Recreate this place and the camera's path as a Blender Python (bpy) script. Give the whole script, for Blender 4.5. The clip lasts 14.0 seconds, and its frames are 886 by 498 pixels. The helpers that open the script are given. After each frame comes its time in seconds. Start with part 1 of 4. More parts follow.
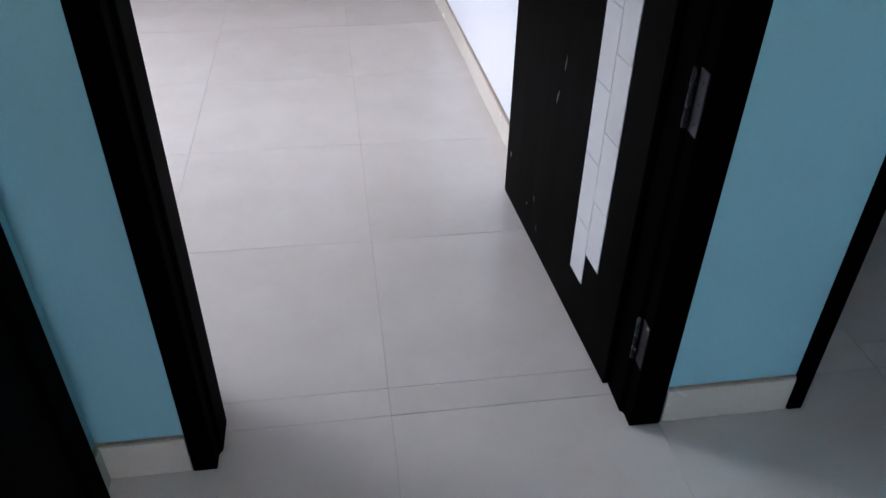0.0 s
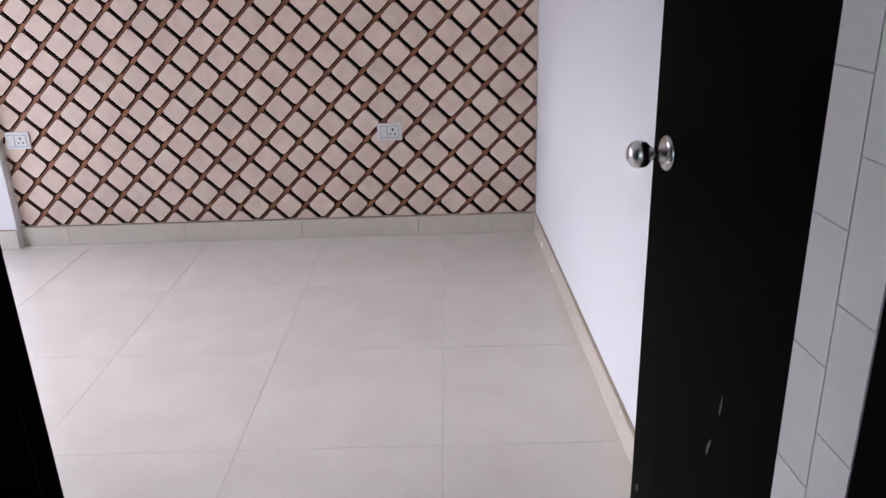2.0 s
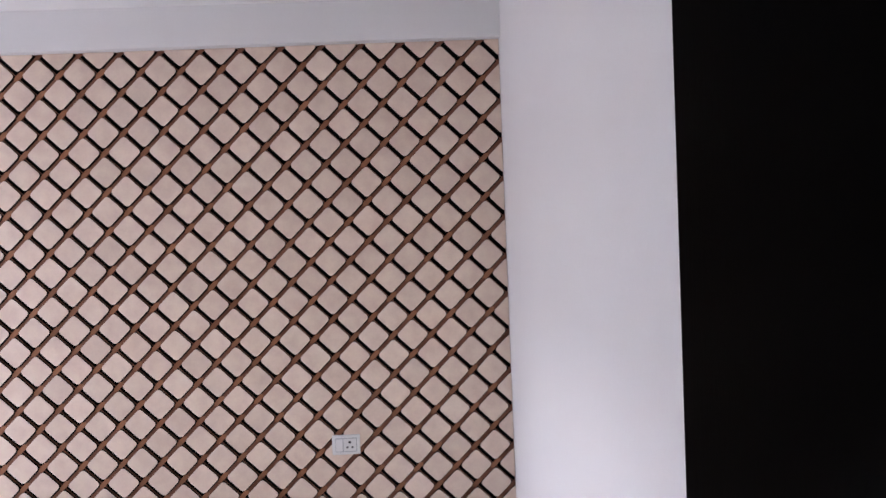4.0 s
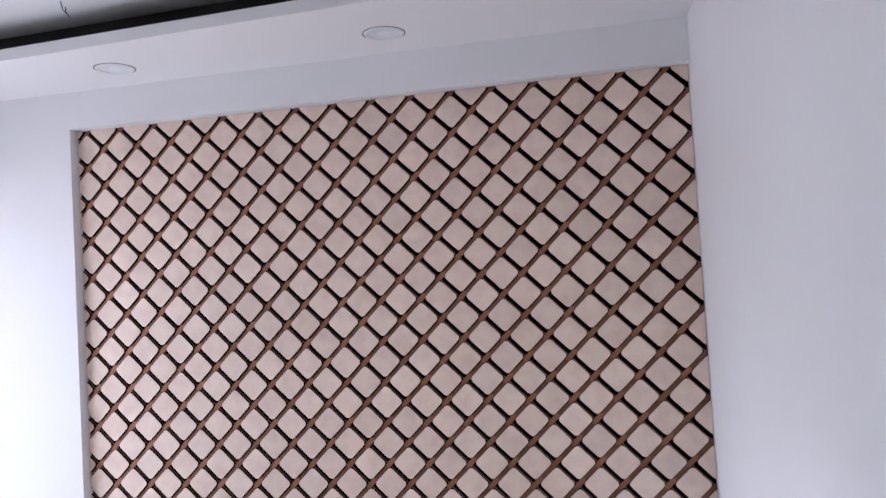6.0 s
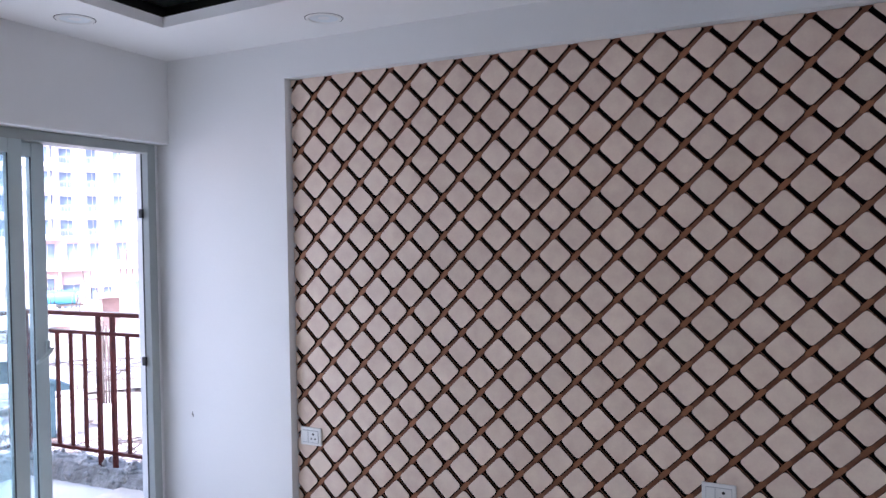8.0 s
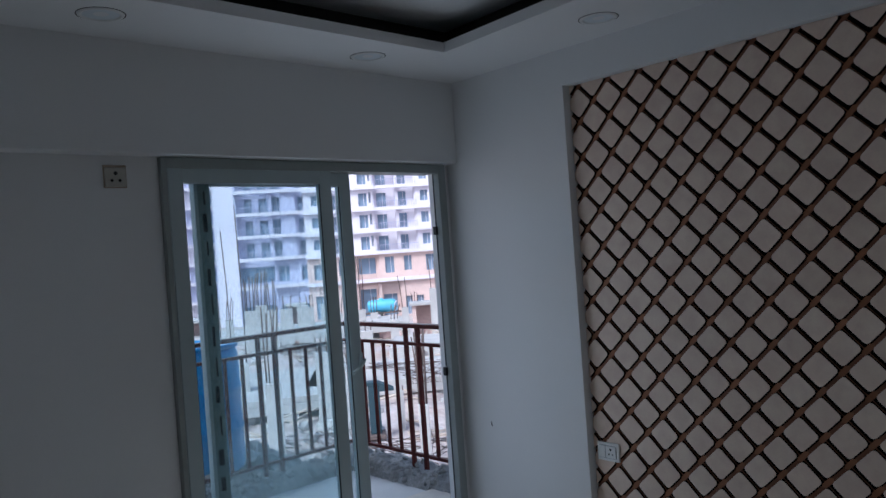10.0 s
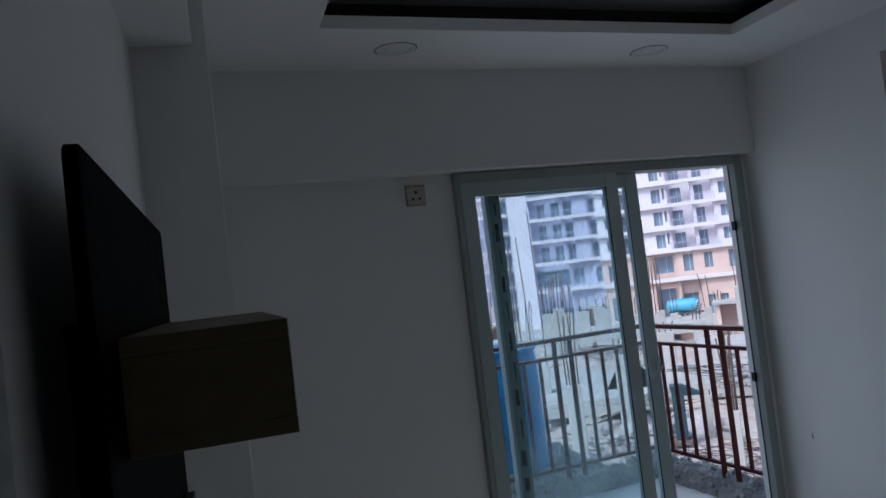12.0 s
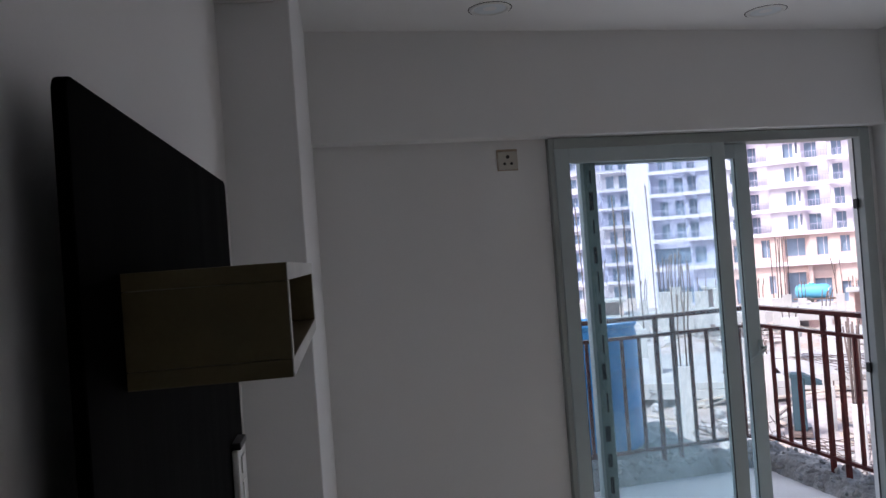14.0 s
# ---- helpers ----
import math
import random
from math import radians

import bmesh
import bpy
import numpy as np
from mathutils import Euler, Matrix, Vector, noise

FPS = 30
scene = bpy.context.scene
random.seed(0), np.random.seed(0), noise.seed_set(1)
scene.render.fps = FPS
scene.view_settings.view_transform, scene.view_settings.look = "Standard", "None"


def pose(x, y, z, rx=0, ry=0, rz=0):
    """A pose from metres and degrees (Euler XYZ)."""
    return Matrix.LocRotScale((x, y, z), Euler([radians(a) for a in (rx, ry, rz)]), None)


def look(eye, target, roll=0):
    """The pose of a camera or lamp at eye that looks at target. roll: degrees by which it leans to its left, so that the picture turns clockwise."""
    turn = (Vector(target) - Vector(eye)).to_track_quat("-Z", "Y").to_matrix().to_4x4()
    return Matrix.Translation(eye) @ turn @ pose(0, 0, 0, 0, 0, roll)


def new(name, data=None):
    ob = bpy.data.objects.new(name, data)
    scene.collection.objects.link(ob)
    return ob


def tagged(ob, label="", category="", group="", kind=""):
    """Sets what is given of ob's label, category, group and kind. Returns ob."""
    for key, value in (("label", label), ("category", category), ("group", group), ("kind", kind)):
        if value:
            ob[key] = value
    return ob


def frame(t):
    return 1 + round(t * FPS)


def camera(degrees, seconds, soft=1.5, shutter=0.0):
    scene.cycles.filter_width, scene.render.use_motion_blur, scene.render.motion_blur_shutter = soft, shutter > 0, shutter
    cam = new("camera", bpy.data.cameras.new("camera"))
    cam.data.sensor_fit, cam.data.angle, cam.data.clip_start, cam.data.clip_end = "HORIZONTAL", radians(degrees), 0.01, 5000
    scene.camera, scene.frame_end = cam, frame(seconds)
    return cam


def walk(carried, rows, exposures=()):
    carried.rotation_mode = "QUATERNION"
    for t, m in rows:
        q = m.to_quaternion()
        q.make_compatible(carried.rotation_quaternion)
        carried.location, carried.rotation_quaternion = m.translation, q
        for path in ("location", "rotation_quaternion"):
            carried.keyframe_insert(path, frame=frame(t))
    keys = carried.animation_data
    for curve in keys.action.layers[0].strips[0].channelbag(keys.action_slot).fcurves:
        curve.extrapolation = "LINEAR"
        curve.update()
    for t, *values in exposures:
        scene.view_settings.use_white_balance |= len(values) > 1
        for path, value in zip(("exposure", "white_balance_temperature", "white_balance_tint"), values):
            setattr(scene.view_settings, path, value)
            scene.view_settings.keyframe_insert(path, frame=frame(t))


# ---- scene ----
# ---- camera ----
PATH = [
    # seconds, eye, target, roll
    (0, (-0.545, -0.820, 1.349), (-0.303, 0.770, 0.160), 1.0),
    (0.5, (-0.538, -0.718, 1.335), (-0.342, 0.822, 0.074), 1.15),
    (1, (-0.424, -0.545, 1.268), (-0.422, 1.173, 0.244), -0.6),
    (1.5, (-0.416, -0.384, 1.279), (-0.489, 1.412, 0.403), -1.55),
    (2, (-0.434, -0.23, 1.325), (-0.458, 1.641, 0.617), -1.9),
    (2.5, (-0.447, -0.136, 1.380), (-0.355, 1.787, 0.835), -3.4),
    (3, (-0.411, -0.018, 1.427), (-0.314, 1.957, 1.129), -2.7),
    (5.5, (-0.362, 0.470, 1.525), (-0.545, 2.460, 1.549), -3.07),
    (6, (-0.327, 0.496, 1.489), (-0.757, 2.448, 1.567), -3.26),
    (6.5, (-0.318, 0.522, 1.518), (-0.913, 2.431, 1.570), -2.8),
    (7, (-0.302, 0.554, 1.519), (-1.041, 2.412, 1.511), -2.5),
    (9.5, (-0.382, 0.642, 1.522), (-1.689, 2.155, 1.492), -1.8),
    (10, (-0.361, 0.69, 1.546), (-1.879, 1.993, 1.539), -4.1),
    (10.5, (-0.341, 0.718, 1.524), (-1.99, 1.85, 1.525), -4.8),
    (11, (-0.343, 0.711, 1.526), (-2.074, 1.712, 1.521), -5.3),
    (11.5, (-0.334, 0.711, 1.541), (-2.136, 1.577, 1.600), -5.6),
    (12, (-0.355, 0.71, 1.554), (-2.245, 1.361, 1.625), -6.8),
    (12.5, (-0.375, 0.736, 1.551), (-2.298, 1.278, 1.644), -5.8),
    (13, (-0.37, 0.784, 1.538), (-2.338, 1.139, 1.589), -5.3),
    (13.5, (-0.363, 0.816, 1.531), (-2.332, 1.166, 1.583), -4.0),
    (14, (-0.36, 0.826, 1.524), (-2.329, 1.179, 1.546), -4.2),
]
cam = camera(60.2, 14.0)
# seconds, stops, kelvin, tint
EXPOSURES = [(0.0, 3.1, 5900, 19), (1.0, 3.1, 6200, 23), (2.0, 2.85, 6300, 23), (3.0, 3.05, 6500, 26), (5.5, 3.05, 6150, 22), (7.0, 3.0, 5900, 22), (9.5, 1.0, 5650, 9),
             (10.0, 0.55, 5600, 7), (10.5, 0.2, 5550, 4), (12.0, 0.3, 5650, 5), (12.5, 0.8, 5800, 8), (13.0, 0.72, 5950, 10), (13.5, 0.85, 6100, 12), (14.0, 1.15, 6350, 15)]
walk(cam, [(t, look(eye, target, roll)) for t, eye, target, roll in PATH], EXPOSURES)

# ---- world and light ----
SUN_ELEVATION, SUN_HEADING = 51, 153
world = bpy.data.worlds.new("hazy_sky")
scene.world = world
world.use_nodes = True
wn = world.node_tree
sky = wn.nodes.new("ShaderNodeTexSky")
sky.sky_type, sky.sun_disc = "NISHITA", False
sky.sun_elevation, sky.sun_rotation = radians(SUN_ELEVATION), radians(SUN_HEADING)
sky.air_density, sky.dust_density = 1.0, 4.0
wn.links.new(sky.outputs[0], wn.nodes["Background"].inputs[0])
wn.nodes["Background"].inputs[1].default_value = 0.15
sun_data = bpy.data.lights.new("sun", "SUN")
sun_data.energy, sun_data.angle, sun_data.color = 2.1, radians(14), (1.0, 0.98, 0.95)
sun = new("sun", sun_data)
sun.matrix_world = look((0, 0, 30), (-9.0, 18.0, 5.0))

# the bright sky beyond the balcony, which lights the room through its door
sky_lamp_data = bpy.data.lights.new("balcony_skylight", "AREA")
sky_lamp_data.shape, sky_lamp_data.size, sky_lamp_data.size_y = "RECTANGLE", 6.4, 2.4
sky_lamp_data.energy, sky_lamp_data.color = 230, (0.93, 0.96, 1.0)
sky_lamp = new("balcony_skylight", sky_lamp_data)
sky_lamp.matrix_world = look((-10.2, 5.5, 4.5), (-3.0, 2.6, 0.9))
door_lamp_data = bpy.data.lights.new("balcony_door_skylight", "AREA")
door_lamp_data.shape, door_lamp_data.size, door_lamp_data.size_y = "RECTANGLE", 1.1, 1.8
door_lamp_data.energy, door_lamp_data.color = 2.0, (0.93, 0.95, 1.0)
door_lamp = new("balcony_door_skylight", door_lamp_data)
door_lamp.matrix_world = look((-3.412, 2.45, 1.0), (-2.412, 2.50, 0.98))


# ---- materials ----
def material(name, colour, rough=0.5, metal=0.0, coarse=1.5, fine=60.0, vary=0.08, bump=0.05, tint=None, stain=0.3,
             piece=0.0, specular=0.5, rough_vary=0.1, stretch=(1, 1, 1), coat=0.0):
    """A surface with clouds, grain and fine relief, in metres."""
    m = bpy.data.materials.new(name)
    m.use_nodes = True
    t = m.node_tree
    n, link = t.nodes, t.links.new
    s = n["Principled BSDF"]
    co = n.new("ShaderNodeTexCoord")
    mp = n.new("ShaderNodeMapping")
    mp.inputs["Scale"].default_value = stretch
    link(co.outputs["Object"], mp.inputs[0])
    a = n.new("ShaderNodeTexNoise")
    a.inputs["Scale"].default_value, a.inputs["Detail"].default_value = coarse, 5
    b = n.new("ShaderNodeTexNoise")
    b.inputs["Scale"].default_value, b.inputs["Detail"].default_value = fine, 4
    vec = mp.outputs[0]
    info = n.new("ShaderNodeObjectInfo")
    if piece:
        add = n.new("ShaderNodeVectorMath")
        add.operation = "ADD"
        sc = n.new("ShaderNodeMath")
        sc.operation, sc.inputs[1].default_value = "MULTIPLY", 37.0
        link(info.outputs["Random"], sc.inputs[0])
        link(vec, add.inputs[0])
        link(sc.outputs[0], add.inputs[1])
        vec = add.outputs[0]
    link(vec, a.inputs["Vector"])
    link(vec, b.inputs["Vector"])
    ramp = n.new("ShaderNodeMapRange")
    ramp.inputs["From Min"].default_value, ramp.inputs["From Max"].default_value = 0.3, 0.7
    link(a.outputs["Fac"], ramp.inputs["Value"])
    mix = n.new("ShaderNodeMix")
    mix.data_type = "RGBA"
    tint = tint or tuple(c * (1 - stain) for c in colour)
    mix.inputs["A"].default_value, mix.inputs["B"].default_value = (*colour, 1), (*tint, 1)
    half = n.new("ShaderNodeMath")
    half.operation, half.inputs[1].default_value = "MULTIPLY", 0.6
    link(ramp.outputs[0], half.inputs[0])
    link(half.outputs[0], mix.inputs["Factor"])
    hsv = n.new("ShaderNodeHueSaturation")
    val = n.new("ShaderNodeMapRange")
    val.inputs["To Min"].default_value, val.inputs["To Max"].default_value = 1 - vary, 1 + vary
    link(b.outputs["Fac"], val.inputs["Value"])
    link(mix.outputs["Result"], hsv.inputs["Color"])
    value = val.outputs[0]
    if piece:
        pv = n.new("ShaderNodeMapRange")
        pv.inputs["To Min"].default_value, pv.inputs["To Max"].default_value = 1 - piece, 1 + piece
        link(info.outputs["Random"], pv.inputs["Value"])
        mul = n.new("ShaderNodeMath")
        mul.operation = "MULTIPLY"
        link(value, mul.inputs[0])
        link(pv.outputs[0], mul.inputs[1])
        value = mul.outputs[0]
    link(value, hsv.inputs["Value"])
    link(hsv.outputs[0], s.inputs["Base Color"])
    rr = n.new("ShaderNodeMapRange")
    rr.inputs["To Min"].default_value = max(0.02, rough - rough_vary)
    rr.inputs["To Max"].default_value = min(1, rough + rough_vary)
    link(a.outputs["Fac"], rr.inputs["Value"])
    link(rr.outputs[0], s.inputs["Roughness"])
    s.inputs["Metallic"].default_value = metal
    s.inputs["Specular IOR Level"].default_value = specular
    s.inputs["Coat Weight"].default_value = coat
    if bump:
        bp = n.new("ShaderNodeBump")
        bp.inputs["Strength"].default_value, bp.inputs["Distance"].default_value = bump, 0.004
        link(b.outputs["Fac"], bp.inputs["Height"])
        link(bp.outputs[0], s.inputs["Normal"])
    return m


def glass_material(name, tint, dust):
    m = bpy.data.materials.new(name)
    m.use_nodes = True
    t = m.node_tree
    n, link = t.nodes, t.links.new
    s = n["Principled BSDF"]
    s.inputs["Base Color"].default_value = (*tint, 1)
    s.inputs["Transmission Weight"].default_value = 1
    s.inputs["Roughness"].default_value = 0.0
    s.inputs["IOR"].default_value = 1.45
    d = n.new("ShaderNodeBsdfTranslucent")
    d.inputs[0].default_value = (0.58, 0.79, 0.88, 1)
    co = n.new("ShaderNodeTexCoord")
    noise_node = n.new("ShaderNodeTexNoise")
    noise_node.inputs["Scale"].default_value, noise_node.inputs["Detail"].default_value = 3.0, 8
    link(co.outputs["Object"], noise_node.inputs["Vector"])
    mr = n.new("ShaderNodeMapRange")
    mr.inputs["From Min"].default_value, mr.inputs["From Max"].default_value = 0.35, 0.8
    mr.inputs["To Min"].default_value, mr.inputs["To Max"].default_value = dust * 0.4, dust * 2
    link(noise_node.outputs["Fac"], mr.inputs["Value"])
    xyz = n.new("ShaderNodeSeparateXYZ")
    link(co.outputs["Object"], xyz.inputs[0])
    foot = n.new("ShaderNodeMapRange")
    foot.interpolation_type = "SMOOTHSTEP"
    foot.inputs["From Min"].default_value, foot.inputs["From Max"].default_value = 0.1, 1.2
    foot.inputs["To Min"].default_value, foot.inputs["To Max"].default_value = 2.6, 1.0
    link(xyz.outputs["Z"], foot.inputs["Value"])
    dirt = n.new("ShaderNodeMath")
    dirt.operation = "MULTIPLY"
    link(mr.outputs[0], dirt.inputs[0])
    link(foot.outputs[0], dirt.inputs[1])
    mx = n.new("ShaderNodeMixShader")
    link(dirt.outputs[0], mx.inputs[0])
    link(s.outputs[0], mx.inputs[1])
    link(d.outputs[0], mx.inputs[2])
    link(mx.outputs[0], n["Material Output"].inputs["Surface"])
    return m


WALL = material("white_wall_paint", (0.82, 0.82, 0.82), 0.7, specular=0.25, coarse=0.9, fine=140, vary=0.02, bump=0.06, stain=0.06)
# the teal of the hall's light is put into this wall colour
HALL_WALL = material("hall_wall_teal_light", (0.31, 0.62, 0.69), 0.55, coarse=0.9, fine=140, vary=0.02, bump=0.06, stain=0.08)
CEILING = material("white_ceiling_paint", (0.82, 0.82, 0.82), 0.7, coarse=0.7, fine=120, vary=0.02, bump=0.04, stain=0.05)
# near-black, so that the cove's shade sits in its colour
COVE_SHADE = material("cove_shade_dark", (0.035, 0.035, 0.036), 0.9, coarse=4, fine=90, vary=0.2, bump=0.2)
TILE_FLOOR = material("cream_vitrified_tile", (0.74, 0.69, 0.62), 0.065, coarse=6, fine=40, vary=0.03, bump=0.0,
                      tint=(0.655, 0.60, 0.525), specular=0.5, piece=0.02, rough_vary=0.03)
TILE_SKIRT = material("cream_skirting_tile", (0.70, 0.64, 0.54), 0.25, coarse=6, fine=70, vary=0.04, bump=0.02, stain=0.12, piece=0.03)
GROUT = material("grey_brown_grout", (0.62, 0.57, 0.50), 0.9, coarse=8, fine=200, vary=0.2, bump=0.1)
SKIRT_EDGE = material("brown_grout_line", (0.46, 0.37, 0.28), 0.85, coarse=9, fine=150, vary=0.25, bump=0.1)
BOARD = material("rose_beige_board", (0.82, 0.675, 0.555), 0.55, coarse=17, fine=110, vary=0.06, bump=0.03,
                 tint=(0.67, 0.49, 0.42), piece=0.05, stain=0.15)
# one brown groove floor, painted in lit tones and a shaded black
CROSSING = material("lit_groove_crossing", (0.36, 0.145, 0.066), 0.6, coarse=6, fine=80, vary=0.15, bump=0.05, stain=0.3, piece=0.15)
LIT_GROOVE = material("lit_groove_brown", (0.245, 0.092, 0.045), 0.6, coarse=6, fine=80, vary=0.15, bump=0.05, stain=0.3)
SHADED_GROOVE = material("shaded_groove_back", (0.005, 0.004, 0.004), 0.9, specular=0.06, coarse=6, fine=90, vary=0.2, bump=0.05)
WENGE = material("dark_wenge_laminate", (0.0014, 0.0013, 0.0012), 0.42, coarse=3, fine=26, vary=0.35, bump=0.05,
                 tint=(0.003, 0.0024, 0.0022), stretch=(6, 6, 0.5), specular=0.006)
WENGE_FRAME = material("dark_stained_door_frame", (0.0012, 0.0011, 0.0011), 0.45, coarse=3, fine=30, vary=0.3, bump=0.08, stretch=(6, 6, 0.5), specular=0.002)
MEDIA_BOARD = material("matt_dark_media_laminate", (0.0016, 0.0014, 0.0013), 0.65, coarse=3, fine=30, vary=0.3, bump=0.06, stretch=(6, 6, 0.5), specular=0.01)
# greyer than the sashes: the outer frame's shade is painted in
FRAME_SHADED = material("shaded_frame_grey", (0.36, 0.395, 0.385), 0.5, coarse=3, fine=60, vary=0.06, bump=0.03, stain=0.25)
SCUFF = material("pale_scuff_mark", (0.16, 0.16, 0.15), 0.8, coarse=30, fine=200, vary=0.4, bump=0.1)
INLAY = material("white_inlay_laminate", (0.66, 0.66, 0.64), 0.35, coarse=4, fine=60, vary=0.03, bump=0.02, stain=0.12, piece=0.03)
INLAY_JOINT = material("grey_inlay_joint", (0.45, 0.45, 0.46), 0.8, coarse=8, fine=90, vary=0.2)
STEEL = material("brushed_steel", (0.62, 0.62, 0.63), 0.24, metal=1.0, coarse=20, fine=300, vary=0.05, bump=0.02)
HINGE = material("aged_hinge_steel", (0.035, 0.036, 0.04), 0.42, metal=1.0, coarse=20, fine=200, vary=0.2, bump=0.1)
# board sides painted dark for the shade inside the grooves
BOARD_EDGE = material("shaded_board_edge", (0.020, 0.011, 0.008), 0.9, specular=0.06, coarse=9, fine=110, vary=0.2, bump=0.05)
PLASTIC = material("white_switch_plastic", (0.78, 0.78, 0.77), 0.3, coarse=8, fine=120, vary=0.02, bump=0.0, stain=0.05)
AGED_PLASTIC = material("aged_ivory_plastic", (0.56, 0.53, 0.47), 0.4, coarse=9, fine=120, vary=0.05, bump=0.01, stain=0.2)
HOLE = material("dark_socket_hole", (0.02, 0.02, 0.022), 0.7, coarse=8, fine=80, vary=0.1)
SWITCH_GREY = material("grey_switch_gap", (0.50, 0.51, 0.53), 0.5, coarse=8, fine=80, vary=0.1)
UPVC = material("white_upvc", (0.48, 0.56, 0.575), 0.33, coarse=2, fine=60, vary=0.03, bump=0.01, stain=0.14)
# film colour darkened to carry the shade on the stile's unlit face
FILM = material("protective_film", (0.24, 0.33, 0.33), 0.4, coarse=5, fine=50, vary=0.06, bump=0.05, stain=0.2)
FILM_INK = material("blue_green_film_print", (0.012, 0.03, 0.04), 0.5, coarse=9, fine=80, vary=0.2)
GASKET = material("black_gasket", (0.012, 0.012, 0.014), 0.6, coarse=9, fine=80, vary=0.2)
GLASS = glass_material("dusty_glass", (0.84, 0.93, 0.955), 0.022)
RUST = material("red_oxide_rail_paint", (0.090, 0.012, 0.009), 0.6, specular=0.2, coarse=9, fine=120, vary=0.25, bump=0.25, tint=(0.028, 0.011, 0.010))
SCREED = material("pale_balcony_screed", (0.56, 0.56, 0.55), 0.75, coarse=2.5, fine=90, vary=0.1, bump=0.2, stain=0.25)
RUBBLE = material("rough_mortar_rubble", (0.33, 0.33, 0.32), 0.95, coarse=14, fine=70, vary=0.5, bump=1.0, tint=(0.09, 0.09, 0.085))
CONCRETE = material("raw_concrete", (0.43, 0.42, 0.43), 0.85, coarse=0.9, fine=30, vary=0.15, bump=0.2, stain=0.35)
EARTH = material("site_earth", (0.42, 0.39, 0.41), 0.95, coarse=0.6, fine=5, vary=0.45, bump=0.6, tint=(0.33, 0.23, 0.17))
STEEL_BAR = material("rusty_rebar", (0.12, 0.09, 0.085), 0.8, coarse=6, fine=90, vary=0.3, bump=0.2)
TIMBER = material("weathered_shuttering_timber", (0.40, 0.34, 0.30), 0.85, coarse=4, fine=40, vary=0.25, bump=0.2, piece=0.25)
BLUE_DRUM = material("blue_drum_plastic", (0.004, 0.27, 0.66), 0.38, coarse=3, fine=40, vary=0.1, bump=0.03, stain=0.2)
TANK_BLUE = material("sky_blue_tank_paint", (0.10, 0.40, 0.62), 0.4, coarse=1, fine=20, vary=0.08, bump=0.02)
RUBBER = material("dusty_rubber", (0.06, 0.06, 0.06), 0.85, coarse=5, fine=60, vary=0.2)
FACADE = material("pale_facade_render", (0.64, 0.61, 0.70), 0.8, coarse=0.15, fine=2, vary=0.05, bump=0.05, stain=0.15)
FACADE_BLUE = material("blue_grey_facade_render", (0.47, 0.48, 0.66), 0.8, coarse=0.15, fine=2, vary=0.06, bump=0.05, stain=0.15)
BRICKWORK = material("salmon_brick_infill", (0.62, 0.47, 0.45), 0.9, coarse=0.4, fine=6, vary=0.15, bump=0.1, stain=0.25)
PANE_DARK = material("dark_window_recess", (0.20, 0.28, 0.40), 0.35, coarse=0.8, fine=9, vary=0.2, stain=0.3)
SHEET_GREEN = material("teal_hoarding_sheet", (0.02, 0.05, 0.07), 0.6, coarse=0.6, fine=8, vary=0.15, stain=0.3)
WOOD_SHELF = material("olive_laminate_shelf", (0.16, 0.125, 0.06), 0.45, coarse=3, fine=30, vary=0.12, bump=0.04, stretch=(1, 6, 6))
SHELF_EDGE = material("pale_edge_band", (0.55, 0.54, 0.50), 0.45, coarse=5, fine=60, vary=0.05)
LAMP_WHITE = material("frosted_lamp_lens", (0.74, 0.80, 0.84), 0.3, coarse=5, fine=60, vary=0.02)
CABLE = material("grey_cable", (0.10, 0.11, 0.12), 0.5, coarse=9, fine=90, vary=0.1)


# ---- building helpers ----
def add_box(bm, a, b, bevel=0.0):
    """A box from corner a to corner b, with its edges rounded off."""
    made = bmesh.ops.create_cube(bm, size=1)["verts"]
    for v in made:
        v.co = Vector([(p + q) / 2 + c * (q - p) for p, q, c in zip(a, b, v.co)])
    if bevel:
        edges = list({e for v in made for e in v.link_edges})
        bmesh.ops.bevel(bm, geom=edges, offset=bevel, segments=2, profile=0.5, affect="EDGES")
    return bm


def box_bm(a, b, bevel=0.0):
    return add_box(bmesh.new(), a, b, bevel)


def prism_bm(outline, z0, z1, bevel=0.0, plane="xy"):
    """An outline drawn in a plane, pulled from z0 to z1 along the third axis."""
    bm = bmesh.new()
    put = {"xy": lambda u, v, w: (u, v, w), "xz": lambda u, v, w: (u, w, v), "yz": lambda u, v, w: (w, u, v)}[plane]
    low = [bm.verts.new(put(u, v, z0)) for u, v in outline]
    high = [bm.verts.new(put(u, v, z1)) for u, v in outline]
    bm.faces.new(low)
    bm.faces.new(high)
    for i in range(len(outline)):
        j = (i + 1) % len(outline)
        bm.faces.new((low[i], low[j], high[j], high[i]))
    bmesh.ops.recalc_face_normals(bm, faces=bm.faces)
    if bevel:
        bmesh.ops.bevel(bm, geom=list(bm.edges), offset=bevel, segments=2, profile=0.5, affect="EDGES")
    return bm


